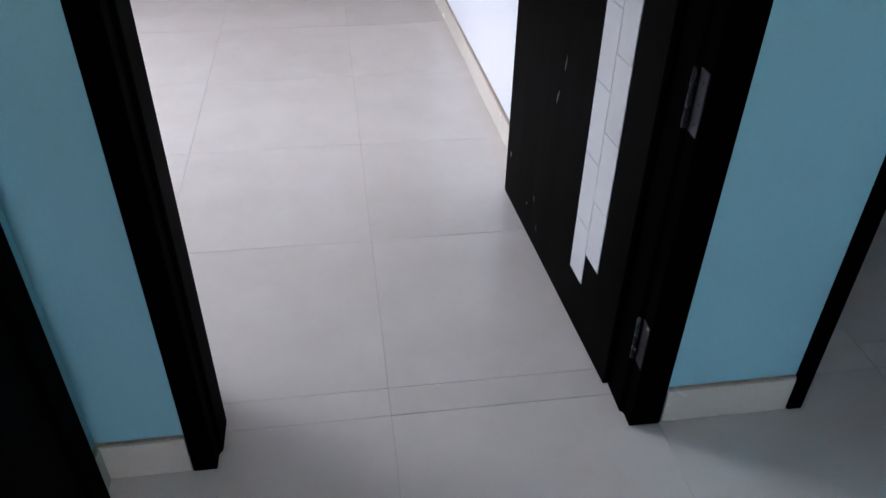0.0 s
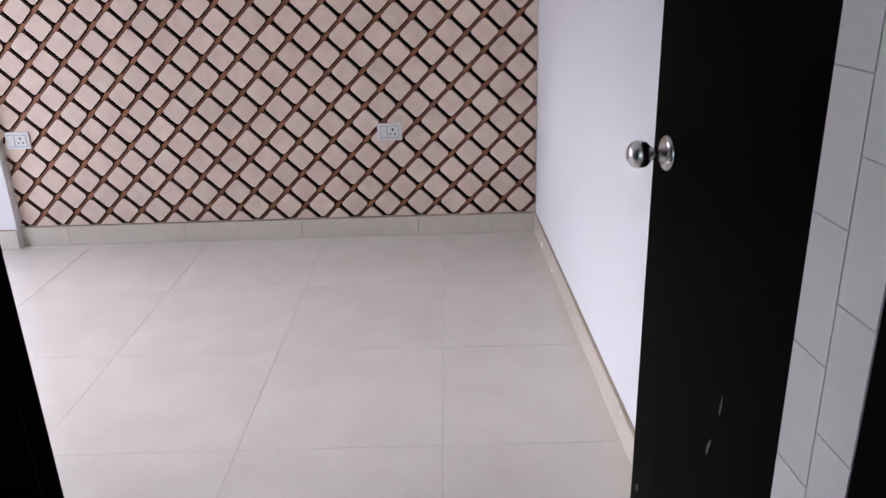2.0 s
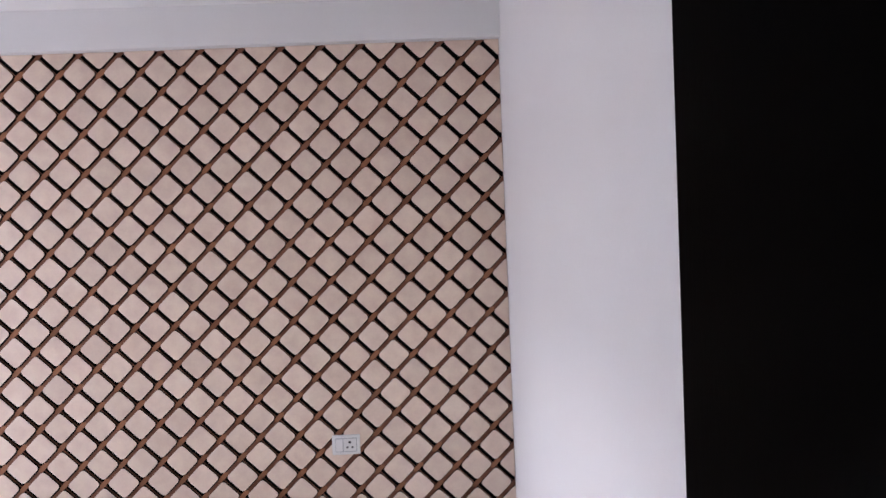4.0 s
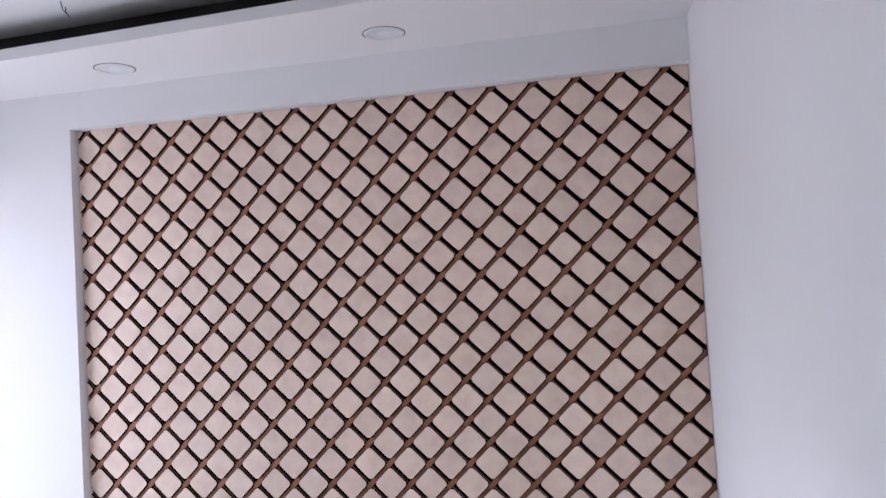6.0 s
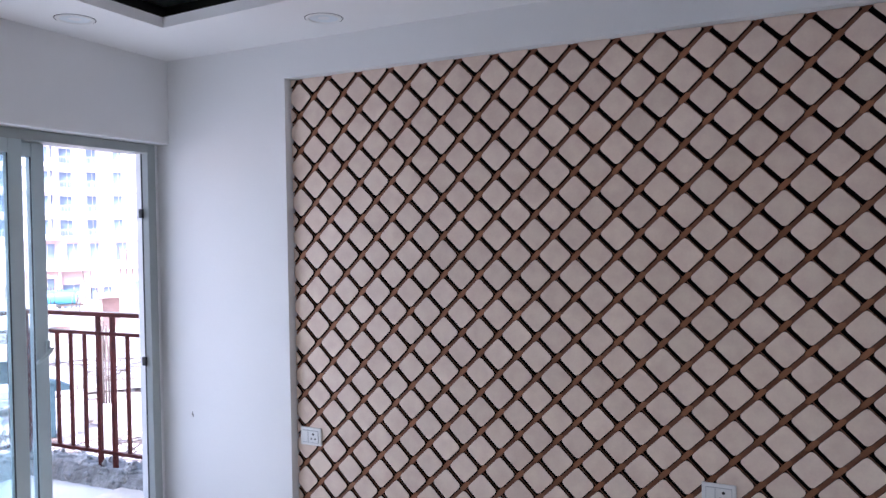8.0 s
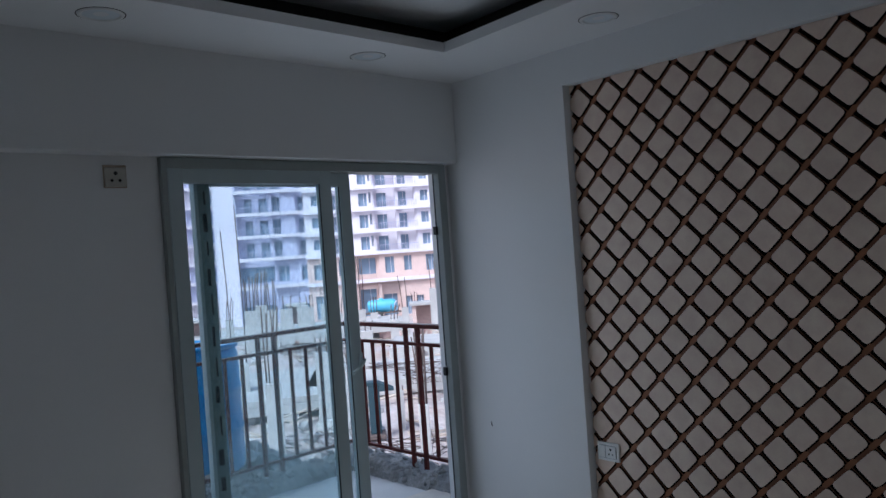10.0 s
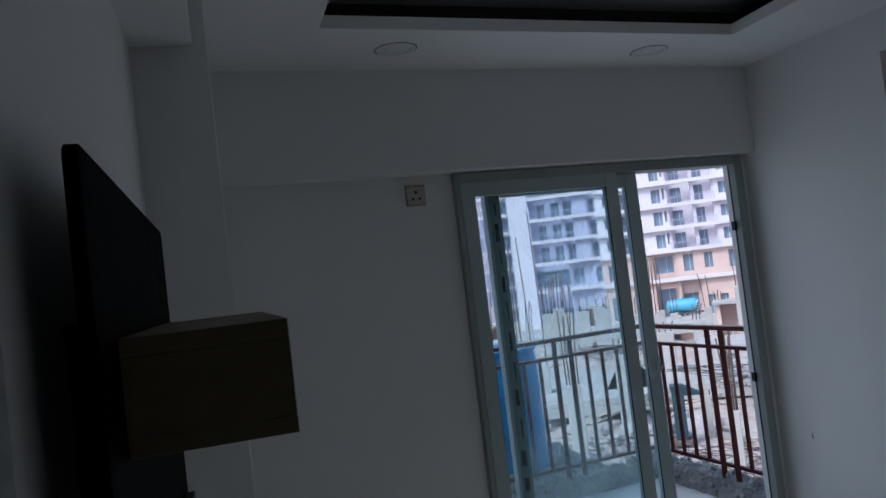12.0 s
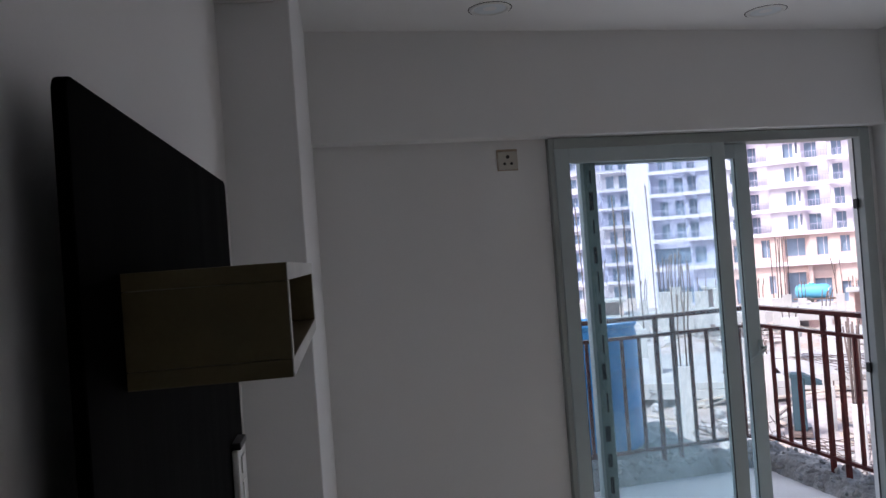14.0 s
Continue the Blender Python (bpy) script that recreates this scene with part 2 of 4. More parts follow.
def turned_bm(profile, segments=32, m=None):
    """A profile of (radius, height) turned about the z axis."""
    bm = bmesh.new()
    rings = []
    for r, h in profile:
        if r < 1e-5:
            rings.append([bm.verts.new((0, 0, h))])
        else:
            rings.append([bm.verts.new((r * math.cos(2 * math.pi * i / segments), r * math.sin(2 * math.pi * i / segments), h))
                          for i in range(segments)])
    for lo, hi in zip(rings, rings[1:]):
        for i in range(segments):
            j = (i + 1) % segments
            loop = [lo[i % len(lo)], lo[j % len(lo)], hi[j % len(hi)], hi[i % len(hi)]]
            loop = list(dict.fromkeys(loop))
            if len(loop) > 2:
                bm.faces.new(loop)
    if m is not None:
        bm.transform(m)
    bmesh.ops.recalc_face_normals(bm, faces=bm.faces)
    for f in bm.faces:
        f.smooth = True
    return bm


def tube_bm(points, radius, segments=8):
    """A round bar along a line of points."""
    bm = bmesh.new()
    pts = [Vector(p) for p in points]
    rings = []
    for i, p in enumerate(pts):
        d = (pts[min(i + 1, len(pts) - 1)] - pts[max(i - 1, 0)]).normalized()
        side = d.orthogonal().normalized()
        up = d.cross(side)
        rings.append([bm.verts.new(p + radius * (math.cos(a) * side + math.sin(a) * up))
                      for a in (2 * math.pi * k / segments for k in range(segments))])
    for lo, hi in zip(rings, rings[1:]):
        best = min(range(segments), key=lambda s: (hi[s].co - lo[0].co).length)
        for k in range(segments):
            q = (k + 1) % segments
            bm.faces.new((lo[k], lo[q], hi[(q + best) % segments], hi[(k + best) % segments]))
    bm.faces.new(rings[0])
    bm.faces.new(rings[-1])
    bmesh.ops.recalc_face_normals(bm, faces=bm.faces)
    for f in bm.faces:
        f.smooth = len(f.verts) == 4
    return bm


def mesh_of(name, bm, mat):
    me = bpy.data.meshes.new(name)
    bm.to_mesh(me)
    bm.free()
    me.materials.append(mat)
    return me


def part(name, bm, mat, parent, label="", m=None):
    """One mesh under a thing or under a part."""
    ob = new(name, mesh_of(name, bm, mat))
    ob.parent = parent
    if m is not None:
        ob.matrix_basis = m
    return tagged(ob, label) if label else ob


def solid(name, bm, mat, label="", category="", group="", kind="", m=None):
    """A thing, or a piece of the setting, that is one mesh."""
    ob = new(name, mesh_of(name, bm, mat))
    if m is not None:
        ob.matrix_basis = m
    return tagged(ob, label, category, group, kind)


def thing(name, m, label, category, group="", kind=""):
    ob = new(name)
    ob.empty_display_size = 0.1
    ob.matrix_basis = m
    return tagged(ob, label, category, group, kind)


# ---- plan ----
P, PZ, ROW0 = 0.168, 0.16548, 0.092      # lattice pitch across and up, height of its lowest row
Y_TILE, Y_FRONT = 3.5, 3.455             # face of the lattice boards, face of the plaster round them
NICHE_X, NICHE_TOP = -2.654, 2.249
CEIL = 2.416
BALCONY = pose(-3.415, 3.455, 0, 0, 0, 2.85)     # balcony wall: x = 0 is its beam's face, -x leads outdoors
TV_WALL = pose(-2.32, 0.645, 0, 0, 0, -2.78)     # media wall: y = 0 is its face, x = 0 its end at the column
LEAF = pose(0.031, 0.39, 0, 0, 0, math.degrees(math.atan2(0.924, -0.057)))   # x runs along the open leaf from its hinges
Y_DOOR = 0.277                            # corridor face of the wall with the entrance door


def at_balcony(x, y, z=0.0):
    return BALCONY @ Vector((x, y, z))


def at_tv(x, y, z=0.0):
    return TV_WALL @ Vector((x, y, z))


# ---- large structure ----
floor = solid("floor", box_bm((-4.2, -4.3, -0.14), (3.3, 4.0, -0.0014)), GROUT, "cream vitrified tile floor with thin grout joints", "floor", kind="structure")

wall_lattice = solid("wall_lattice", box_bm((-3.60, 3.53, 0), (0.25, 3.72, 2.9)), WALL, "white painted wall behind a recessed lattice panel", "wall", kind="structure")
solid("wall_lattice_side", prism_bm([(NICHE_X, Y_FRONT), (NICHE_X, 3.529), (-3.56, 3.529), (at_balcony(-0.09, 0).x, Y_FRONT)], 0, CEIL + 0.4), WALL,
      "white plastered wall beside the lattice panel", "wall", kind="structure")
solid("wall_lattice_top", box_bm((NICHE_X, Y_FRONT, NICHE_TOP), (0.02, 3.529, CEIL + 0.4)), WALL, "white plastered band over the lattice panel", "wall", kind="structure")
solid("wall_right", prism_bm([(0.0, 3.529), (0.088, 0.48), (0.25, 0.48), (0.25, 3.529)], 0, CEIL + 0.4), WALL,
      "plain white painted wall", "wall", kind="structure")
# balcony wall, beam over it, and its opening
for n, (a, b) in {"wall_balcony_side": ((-0.26, -2.75, 0), (-0.085, -1.612, 2.0)),
                  "wall_balcony_corner": ((-0.26, 0.02, 0), (-0.106, 0.10, 2.0)), "wall_balcony_reveal": ((-0.1055, -0.038, 0), (-0.085, 0.06, 2.0))}.items():
    solid(n, box_bm(a, b), WALL, "white painted balcony wall", "wall", kind="structure", m=BALCONY)
solid("wall_balcony_beam", box_bm((-0.26, -2.75, 1.987), (0, 0.0, CEIL + 0.4), 0.004), WALL, "white plastered beam over the balcony door", "wall", kind="structure", m=BALCONY)
# media wall with beam and column
solid("wall_media", prism_bm([(-0.995, at_tv(1.33, 0).y), at_tv(0, 0).xy, (-2.45, 0.33), (-0.995, 0.33)], 0, CEIL + 0.4), WALL,
      "white painted wall behind the dark media panel", "wall", kind="structure")
solid("column_wall", box_bm((-1.25, -0.36, 0), (0, 0.183, CEIL + 0.4), 0.004), WALL, "white plastered column in the room corner", "column", kind="structure", m=TV_WALL)
solid("wall_media_beam", box_bm((0.001, -0.05, 2.195), (1.45, 0.148, CEIL + 0.4), 0.004), WALL, "white plastered beam along the media wall", "beam", kind="structure", m=TV_WALL)
solid("wall_door_left", box_bm((-0.9945, 0.33, 0), (-0.9075, 0.468, CEIL + 0.4)), WALL, "white wall end beside the entrance door", "wall", kind="structure")
# door wall: over the door, and to the right on the corridor side
solid("wall_door_top", box_bm((-0.906, Y_DOOR, 2.117), (0.124, 0.50, CEIL + 0.4)), WALL, "white wall over the entrance door", "wall", kind="structure")
solid("wall_corridor_end", box_bm((0.1275, Y_DOOR, 0), (0.436, 0.479, CEIL + 0.4)), HALL_WALL, "corridor wall beside the entrance door, teal light in its colour", "wall", kind="structure")
solid("wall_corridor_left_end", box_bm((-2.60, Y_DOOR, 0), (-0.9075, 0.329, CEIL + 0.4)), HALL_WALL, "corridor wall beside the entrance door, teal light in its colour", "wall", kind="structure")
solid("wall_corridor_left", box_bm((-1.25, -4.0, 0), (-1.085, Y_DOOR - 0.001, CEIL + 0.4)), HALL_WALL, "corridor side wall, teal light in its colour", "wall", kind="structure")
for n, (a, b) in {"wall_hall_back_left": ((-1.25, -4.2, 0), (-0.55, -4.0, 2.8)), "wall_hall_back_right": ((0.75, -4.2, 0), (3.2, -4.0, 2.8)),
                  "wall_hall_back_low": ((-0.55, -4.2, 0), (0.75, -4.0, 1.24)), "wall_hall_back_top": ((-0.55, -4.2, 2.1), (0.75, -4.0, 2.8)),
                  "wall_hall_right": ((3.0, -4.0, 0), (3.2, 3.7, 2.8)), "wall_side_room_back": ((0.25, 3.5, 0), (3.0, 3.7, 2.8)),
                  "wall_side_room_front": ((1.38, Y_DOOR, 0), (3.0, 0.479, 2.8)), "wall_side_room_top": ((0.437, Y_DOOR, 2.101), (1.38, 0.479, 2.8))}.items():
    solid(n, box_bm(a, b), HALL_WALL, "plain hall wall, teal light in its colour", "wall", kind="structure")
# ceilings: a lowered border with an opening, a lip, a cove with its shade painted dark, and the raised middle
TRAY = [(-2.93, 2.985), (-2.82, 1.22), (-0.62, 1.12), (-0.66, 2.86)]


def ring_bm(outer, inner, z0, z1):
    bm = bmesh.new()
    o0, o1 = [bm.verts.new((*p, z0)) for p in outer], [bm.verts.new((*p, z1)) for p in outer]
    i0, i1 = [bm.verts.new((*p, z0)) for p in inner], [bm.verts.new((*p, z1)) for p in inner]
    for a in range(len(outer)):
        b = (a + 1) % len(outer)
        bm.faces.new((o0[a], o0[b], i0[b], i0[a]))
        bm.faces.new((o1[a], o1[b], i1[b], i1[a]))
        bm.faces.new((i0[a], i0[b], i1[b], i1[a]))
        bm.faces.new((o0[a], o0[b], o1[b], o1[a]))
    bmesh.ops.recalc_face_normals(bm, faces=bm.faces)
    return bm


def grown(poly, d):
    c = Vector((sum(p[0] for p in poly) / len(poly), sum(p[1] for p in poly) / len(poly)))
    out = []
    for p in poly:
        v = Vector(p) - c
        out.append((p[0] + math.copysign(d, v.x), p[1] + math.copysign(d, v.y)))
    return out


ROOM = [(-3.60, 3.529), (-3.40, 0.40), (0.2, 0.44), (0.2, 3.529)]
solid("ceiling_border", ring_bm(ROOM, TRAY, CEIL, CEIL + 0.045), CEILING, "lowered white plasterboard ceiling border", "ceiling", kind="structure")
solid("ceiling_cove", ring_bm(grown(TRAY, 0.32), grown(TRAY, 0.17), CEIL + 0.046, CEIL + 0.155), COVE_SHADE, "cove round the raised ceiling, its shade painted dark", "ceiling", kind="structure")
solid("ceiling_cove_floor", ring_bm(grown(TRAY, 0.169), grown(TRAY, 0.012), CEIL + 0.0465, CEIL + 0.052), COVE_SHADE, "top of the cove ledge, its shade painted dark", "ceiling", kind="structure")
solid("ceiling_middle", prism_bm(grown(TRAY, 0.33), CEIL + 0.156, CEIL + 0.24), CEILING, "raised white middle of the ceiling", "ceiling", kind="structure")
solid("ceiling_hall", box_bm((-1.25, -4.2, 2.45), (3.2, 0.44, 2.6)), CEILING, "plain white hall ceiling", "ceiling", kind="structure")
solid("ceiling_side_room", box_bm((0.25, 0.4405, 2.45), (3.2, 3.7, 2.6)), CEILING, "plain white ceiling", "ceiling", kind="structure")


# ---- skirting ----
def skirting(a, b, height, thick, side, name):
    """A row of skirting tiles with a brown grout line on top, from a to b; side: the way that it stands out from the wall."""
    a, b, side = Vector((*a, 0)), Vector((*b, 0)), Vector((*side, 0)).normalized()
    d = (b - a).normalized()
    m = Matrix(((d.x, side.x, 0, a.x), (d.y, side.y, 0, a.y), (0, 0, 1, 0), (0, 0, 0, 1)))
    length = (b - a).length
    base = thing(name, m, "cream tile skirting along the foot of the wall", "skirting", kind="structure")
    part("grout_line", box_bm((0, 0.0, height), (length, thick * 0.7, height + 0.004)), SKIRT_EDGE, base, "brown grout line")
    x = 0.0
    while x < length - 0.01:
        e = min(x + 0.603, length)
        part("tile", box_bm((x + 0.0008, 0, 0), (e - 0.0008, thick, height), 0.0015), TILE_SKIRT, base)
        x = e


skirting((0.0, 3.512), (NICHE_X, 3.512), 0.098, 0.022, (0, -1), "baseboard")
skirting((NICHE_X, Y_FRONT), (-3.39, Y_FRONT), 0.098, 0.012, (0, -1), "baseboard")
skirting((0.003, 3.489), (0.086, 0.49), 0.092, 0.013, (-1, -0.027), "baseboard")
skirting((0.129, Y_DOOR), (0.434, Y_DOOR), 0.098, 0.012, (0, -1), "baseboard")
skirting((-1.085, Y_DOOR), (-0.908, Y_DOOR), 0.098, 0.012, (0, -1), "baseboard")
skirting((-1.085, 0.205), (-1.085, Y_DOOR - 0.013), 0.098, 0.012, (1, 0), "baseboard")
skirting(at_balcony(-0.085, -1.62).xy, at_balcony(-0.085, -2.45).xy, 0.098, 0.012, (1, 0.05), "baseboard")

# ---- entrance door ----
door_1 = thing("door_1", Matrix(), "open dark wenge entrance door in a dark frame", "door", kind="structure")
JAMB = [(-0.906, 0.262), (-0.856, 0.262), (-0.856, 0.30), (-0.848, 0.31), (-0.848, 0.395), (-0.874, 0.405), (-0.874, 0.47), (-0.906, 0.47)]
part("door_jamb", prism_bm(JAMB, 0.0, 2.06, 0.003), WENGE_FRAME, door_1)
part("door_jamb", prism_bm([(0.126 if x < -0.89 else -0.803 - x, y) for x, y in JAMB], 0.0, 2.06, 0.003), WENGE_FRAME, door_1)
part("door_head", box_bm((-0.906, 0.262, 2.0605), (0.126, 0.47, 2.115), 0.003), WENGE_FRAME, door_1)
for z in (0.235, 0.790, 1.78):
    hinge = part("hinge", box_bm((0.0505, 0.265, z - 0.058), (0.0535, 0.298, z + 0.058), 0.001), HINGE, door_1, "steel butt hinge")
    for k in range(3):
        zz = z - 0.055 + k * 0.038
        part("knuckle", turned_bm([(0, 0), (0.006, 0), (0.006, 0.034), (0, 0.034)], 12, pose(0.046, 0.304, zz)), HINGE, hinge)
    for k in (-0.037, 0.0, 0.037):
        part("screw", turned_bm([(0, 0.0015), (0.0035, 0.001), (0.004, 0)], 10, pose(0.0505, 0.280, z + k, 0, -90, 0)), HOLE, hinge)

leaf_length, leaf_top = 0.885, 2.055
leaf = thing("door_leaf", LEAF, "open dark wenge door leaf with a white tiled inlay strip", "door")
part("panel", box_bm((0.0, -0.036, 0.008), (leaf_length, 0.0, leaf_top), 0.0015), WENGE, leaf)
part("edge_lipping", box_bm((leaf_length, -0.0355, 0.009), (leaf_length + 0.004, -0.0005, leaf_top - 0.001), 0.001), WENGE_FRAME, leaf)
# the strip: two staggered columns of slips, the outer one reaching lower
S0, S1, S2, FOOT_IN, FOOT_OUT = 0.120, 0.199, 0.280, 0.248, 0.155
backing = part("inlay_strip", prism_bm([(S0, FOOT_IN), (S1, FOOT_IN), (S1, FOOT_OUT), (S2, FOOT_OUT), (S2, leaf_top - 0.004), (S0, leaf_top - 0.004)], 0.0002, 0.0010, plane="xz"),
               INLAY_JOINT, leaf, "grey bedding of the white inlay")
for x0, x1, foot, joint in ((S0 + 0.001, S1 - 0.0010, FOOT_IN + 0.001, 0.402), (S1 + 0.0010, S2 - 0.001, FOOT_OUT + 0.001, 0.314)):
    while foot < leaf_top - 0.02:
        part("slip", box_bm((x0, 0.001, foot), (x1, 0.0024, min(joint, leaf_top - 0.006) - 0.0010), 0.0004), INLAY, backing)
        foot, joint = joint + 0.0010, joint + 0.177
knob = part("door_knob", turned_bm([(0, 0.078), (0.014, 0.077), (0.022, 0.071), (0.0265, 0.061), (0.027, 0.052), (0.023, 0.042), (0.014, 0.034),
                                    (0.0105, 0.028), (0.0115, 0.014), (0.016, 0.010)], 36, pose(0.806, 0, 0.968, -90, 0, 0)), STEEL, leaf, "round brushed steel knob")
part("rose", turned_bm([(0, 0.010), (0.017, 0.010), (0.030, 0.008), (0.034, 0.004), (0.0345, 0.0)], 36, pose(0.806, 0.0003, 0.968, -90, 0, 0)), STEEL, knob, "round steel rose")
for x, z, w, h, turn in ((0.845, 0.165, 0.014, 0.030, 20), (0.60, 0.155, 0.008, 0.022, -15), (0.66, 0.10, 0.006, 0.018, 30), (0.56, 0.075, 0.005, 0.03, -25),
                         (0.50, 0.52, 0.010, 0.05, 20), (0.47, 0.62, 0.006, 0.06, 8)):
    pts = []
    for k in range(9):
        a = 2 * math.pi * k / 9
        r = random.uniform(0.5, 1.0)
        u, v = w / 2 * r * math.cos(a), h / 2 * r * math.sin(a)
        c, s = math.cos(radians(turn)), math.sin(radians(turn))
        pts.append((x + u * c - v * s, z + u * s + v * c))
    part("scuff", prism_bm(pts, 0.0001, 0.0004, plane="xz"), SCUFF, leaf, "pale scuff mark")

# ---- other doors on the corridor ----
door_2 = thing("door_2", Matrix(), "closed dark wooden door on the corridor", "door", kind="structure")
part("door_jamb", box_bm((-1.10, 0.13, 0), (-1.055, 0.20, 2.08), 0.004), WENGE_FRAME, door_2)
part("door_jamb", box_bm((-1.10, -0.86, 0), (-1.055, -0.79, 2.08), 0.004), WENGE_FRAME, door_2)
part("door_head", box_bm((-1.10, -0.86, 2.08), (-1.055, 0.20, 2.15), 0.004), WENGE_FRAME, door_2)
part("door_leaf", box_bm((-1.10, -0.79, 0.01), (-1.066, 0.13, 2.078), 0.002), WENGE, door_2)
door_3 = thing("door_3", Matrix(), "dark wooden door frame of a side room", "door frame", kind="structure")
part("door_jamb", prism_bm([(0.437, 0.262), (0.472, 0.262), (0.484, 0.285), (0.484, 0.46), (0.437, 0.46)], 0, 2.06, 0.003), WENGE_FRAME, door_3)
part("door_jamb", prism_bm([(1.379, 0.262), (1.342, 0.262), (1.33, 0.285), (1.33, 0.46), (1.379, 0.46)], 0, 2.06, 0.003), WENGE_FRAME, door_3)
part("door_head", box_bm((0.437, 0.262, 2.0605), (1.379, 0.46, 2.1), 0.003), WENGE_FRAME, door_3)

# ---- balcony door ----
window_1 = thing("window_1", BALCONY, "white sliding balcony door, one leaf pushed open", "sliding door", kind="structure")
FX0, FX1 = -0.17, -0.058
frame_part = part("frame", add_box(add_box(add_box(add_box(bmesh.new(), (FX0, -1.61, 0.0), (FX1, -1.588, 1.984), 0.003), (-0.105, -0.092, 0.0), (FX1, -0.040, 1.984), 0.003),
                                           (FX0, -1.588, 1.938), (FX1, -0.092, 1.984), 0.003), (FX0, -1.588, 0.0), (FX1, -0.092, 0.035), 0.003), FRAME_SHADED, window_1, "outer frame, painted greyer for its shade")
part("gasket", box_bm((-0.104, -0.0945, 0.036), (-0.097, -0.0922, 1.937)), GASKET, frame_part)
for z in (1.63, 0.87):
    part("striker", box_bm((-0.112, -0.108, z - 0.02), (-0.088, -0.0946, z + 0.025), 0.002), GASKET, frame_part, "black locking striker")


def sash(x0, x1, y0, y1, z0, z1, w, name, label):
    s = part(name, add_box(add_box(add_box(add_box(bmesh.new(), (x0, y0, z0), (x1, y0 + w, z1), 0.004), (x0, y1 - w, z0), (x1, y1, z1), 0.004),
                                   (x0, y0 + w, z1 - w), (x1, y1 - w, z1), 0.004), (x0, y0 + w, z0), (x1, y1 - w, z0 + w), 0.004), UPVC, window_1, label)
    c = (x0 + x1) / 2
    pane = part("pane", box_bm((c - 0.0025, y0 + w - 0.004, z0 + w - 0.004), (c + 0.0025, y1 - w + 0.004, z1 - w + 0.004)), GLASS, s, "dusty glass pane")
    pane.visible_shadow = False
    for ya in (y0 + w, y1 - w):
        part("gasket", box_bm((x1 - 0.012, ya - 0.002, z0 + w), (x1 - 0.004, ya + 0.002, z1 - w)), GASKET, s)
    return s


sash(-0.100, -0.060, -1.586, -0.790, 0.036, 1.942, 0.064, "sliding_leaf", "white sliding leaf")
back = sash(-0.155, -0.112, -1.455, -0.643, 0.036, 1.936, 0.064, "sliding_leaf", "white sliding leaf with film still on it")
handle = part("door_handle", box_bm((-0.112, -0.664, 0.985), (-0.100, -0.644, 1.055), 0.004), UPVC, back, "white lever handle")
part("lever", tube_bm([(-0.104, -0.652, 1.02), (-0.078, -0.652, 1.02), (-0.068, -0.665, 1.012), (-0.066, -0.705, 0.985), (-0.066, -0.735, 0.968)], 0.0075, 10), UPVC, handle)
part("protective_film", box_bm((-0.1118, -1.440, 0.04), (-0.1112, -1.386, 1.93)), FILM, back, "printed protective film")
z = 0.10
while z < 1.9:
    h = random.uniform(0.05, 0.085)
    part("film_print", box_bm((-0.111, -1.419 + random.uniform(-0.012, 0.010), z), (-0.1107, -1.408 + random.uniform(0, 0.004), z + h)), FILM_INK, back)
    z += h + random.uniform(0.035, 0.06)
solid("threshold", box_bm((-0.30, -1.62, -0.02), (-0.075, -0.03, 0.0035), 0.002), SCREED, "pale screed strip under the balcony door", "threshold", kind="structure", m=BALCONY)


# ---- sockets ----
def socket(m, label, group):
    """A three-module plate: a rocker switch beside a three-pin socket; x across, z up, -y out of the wall."""
    s = thing("wall_socket", m, label, "socket", group)
    part("plate", box_bm((-0.060, -0.010, -0.0425), (0.060, 0.0, 0.0425), 0.003), PLASTIC, s)
    part("inset", box_bm((-0.046, -0.0115, -0.030), (0.046, -0.0102, 0.030), 0.001), SWITCH_GREY, s)
    part("rocker", box_bm((-0.044, -0.0145, -0.027), (-0.014, -0.0116, 0.027), 0.0015), PLASTIC, s, "white rocker switch")
    f = part("socket_face", box_bm((-0.011, -0.0135, -0.027), (0.044, -0.0116, 0.027), 0.0015), PLASTIC, s)
    for x, z, r in ((0.0165, 0.012, 0.0055), (0.0055, -0.010, 0.0042), (0.0275, -0.010, 0.0042)):
        part("pin_hole", turned_bm([(0, 0.0004), (r, 0.0004), (r, 0)], 14, pose(x, -0.0136, z, 90, 0, 0)), HOLE, f)
    return s


socket(pose(-0.726, Y_TILE - 0.0005, 0.541), "white switch and three-pin socket plate on the lattice", "lattice sockets")
socket(pose(-2.566, Y_TILE - 0.0005, 0.553), "white switch and three-pin socket plate at the lattice edge", "lattice sockets")
high = thing("wall_socket", BALCONY @ pose(-0.085, -1.785, 1.905, 0, 0, 90), "white three-pin socket high on the balcony wall", "socket")
part("plate", box_bm((-0.040, -0.012, -0.040), (0.040, 0.0, 0.034), 0.003), AGED_PLASTIC, high)
part("surround", box_bm((-0.044, -0.004, -0.044), (0.044, 0.0, 0.0344), 0.001), SKIRT_EDGE, high, "brown rim round the plate")
part("back_box", box_bm((-0.044, -0.006, 0.0345), (0.044, 0.0, 0.044), 0.001), SKIRT_EDGE, high, "brown edge of the wall box")
for x, zc, r in ((0, 0.012, 0.0075), (-0.015, -0.016, 0.006), (0.015, -0.016, 0.006)):
    part("pin_hole", turned_bm([(0, 0.0006), (r, 0.0006), (r, 0)], 14, pose(x, -0.0121, zc, 90, 0, 0)), HOLE, high)

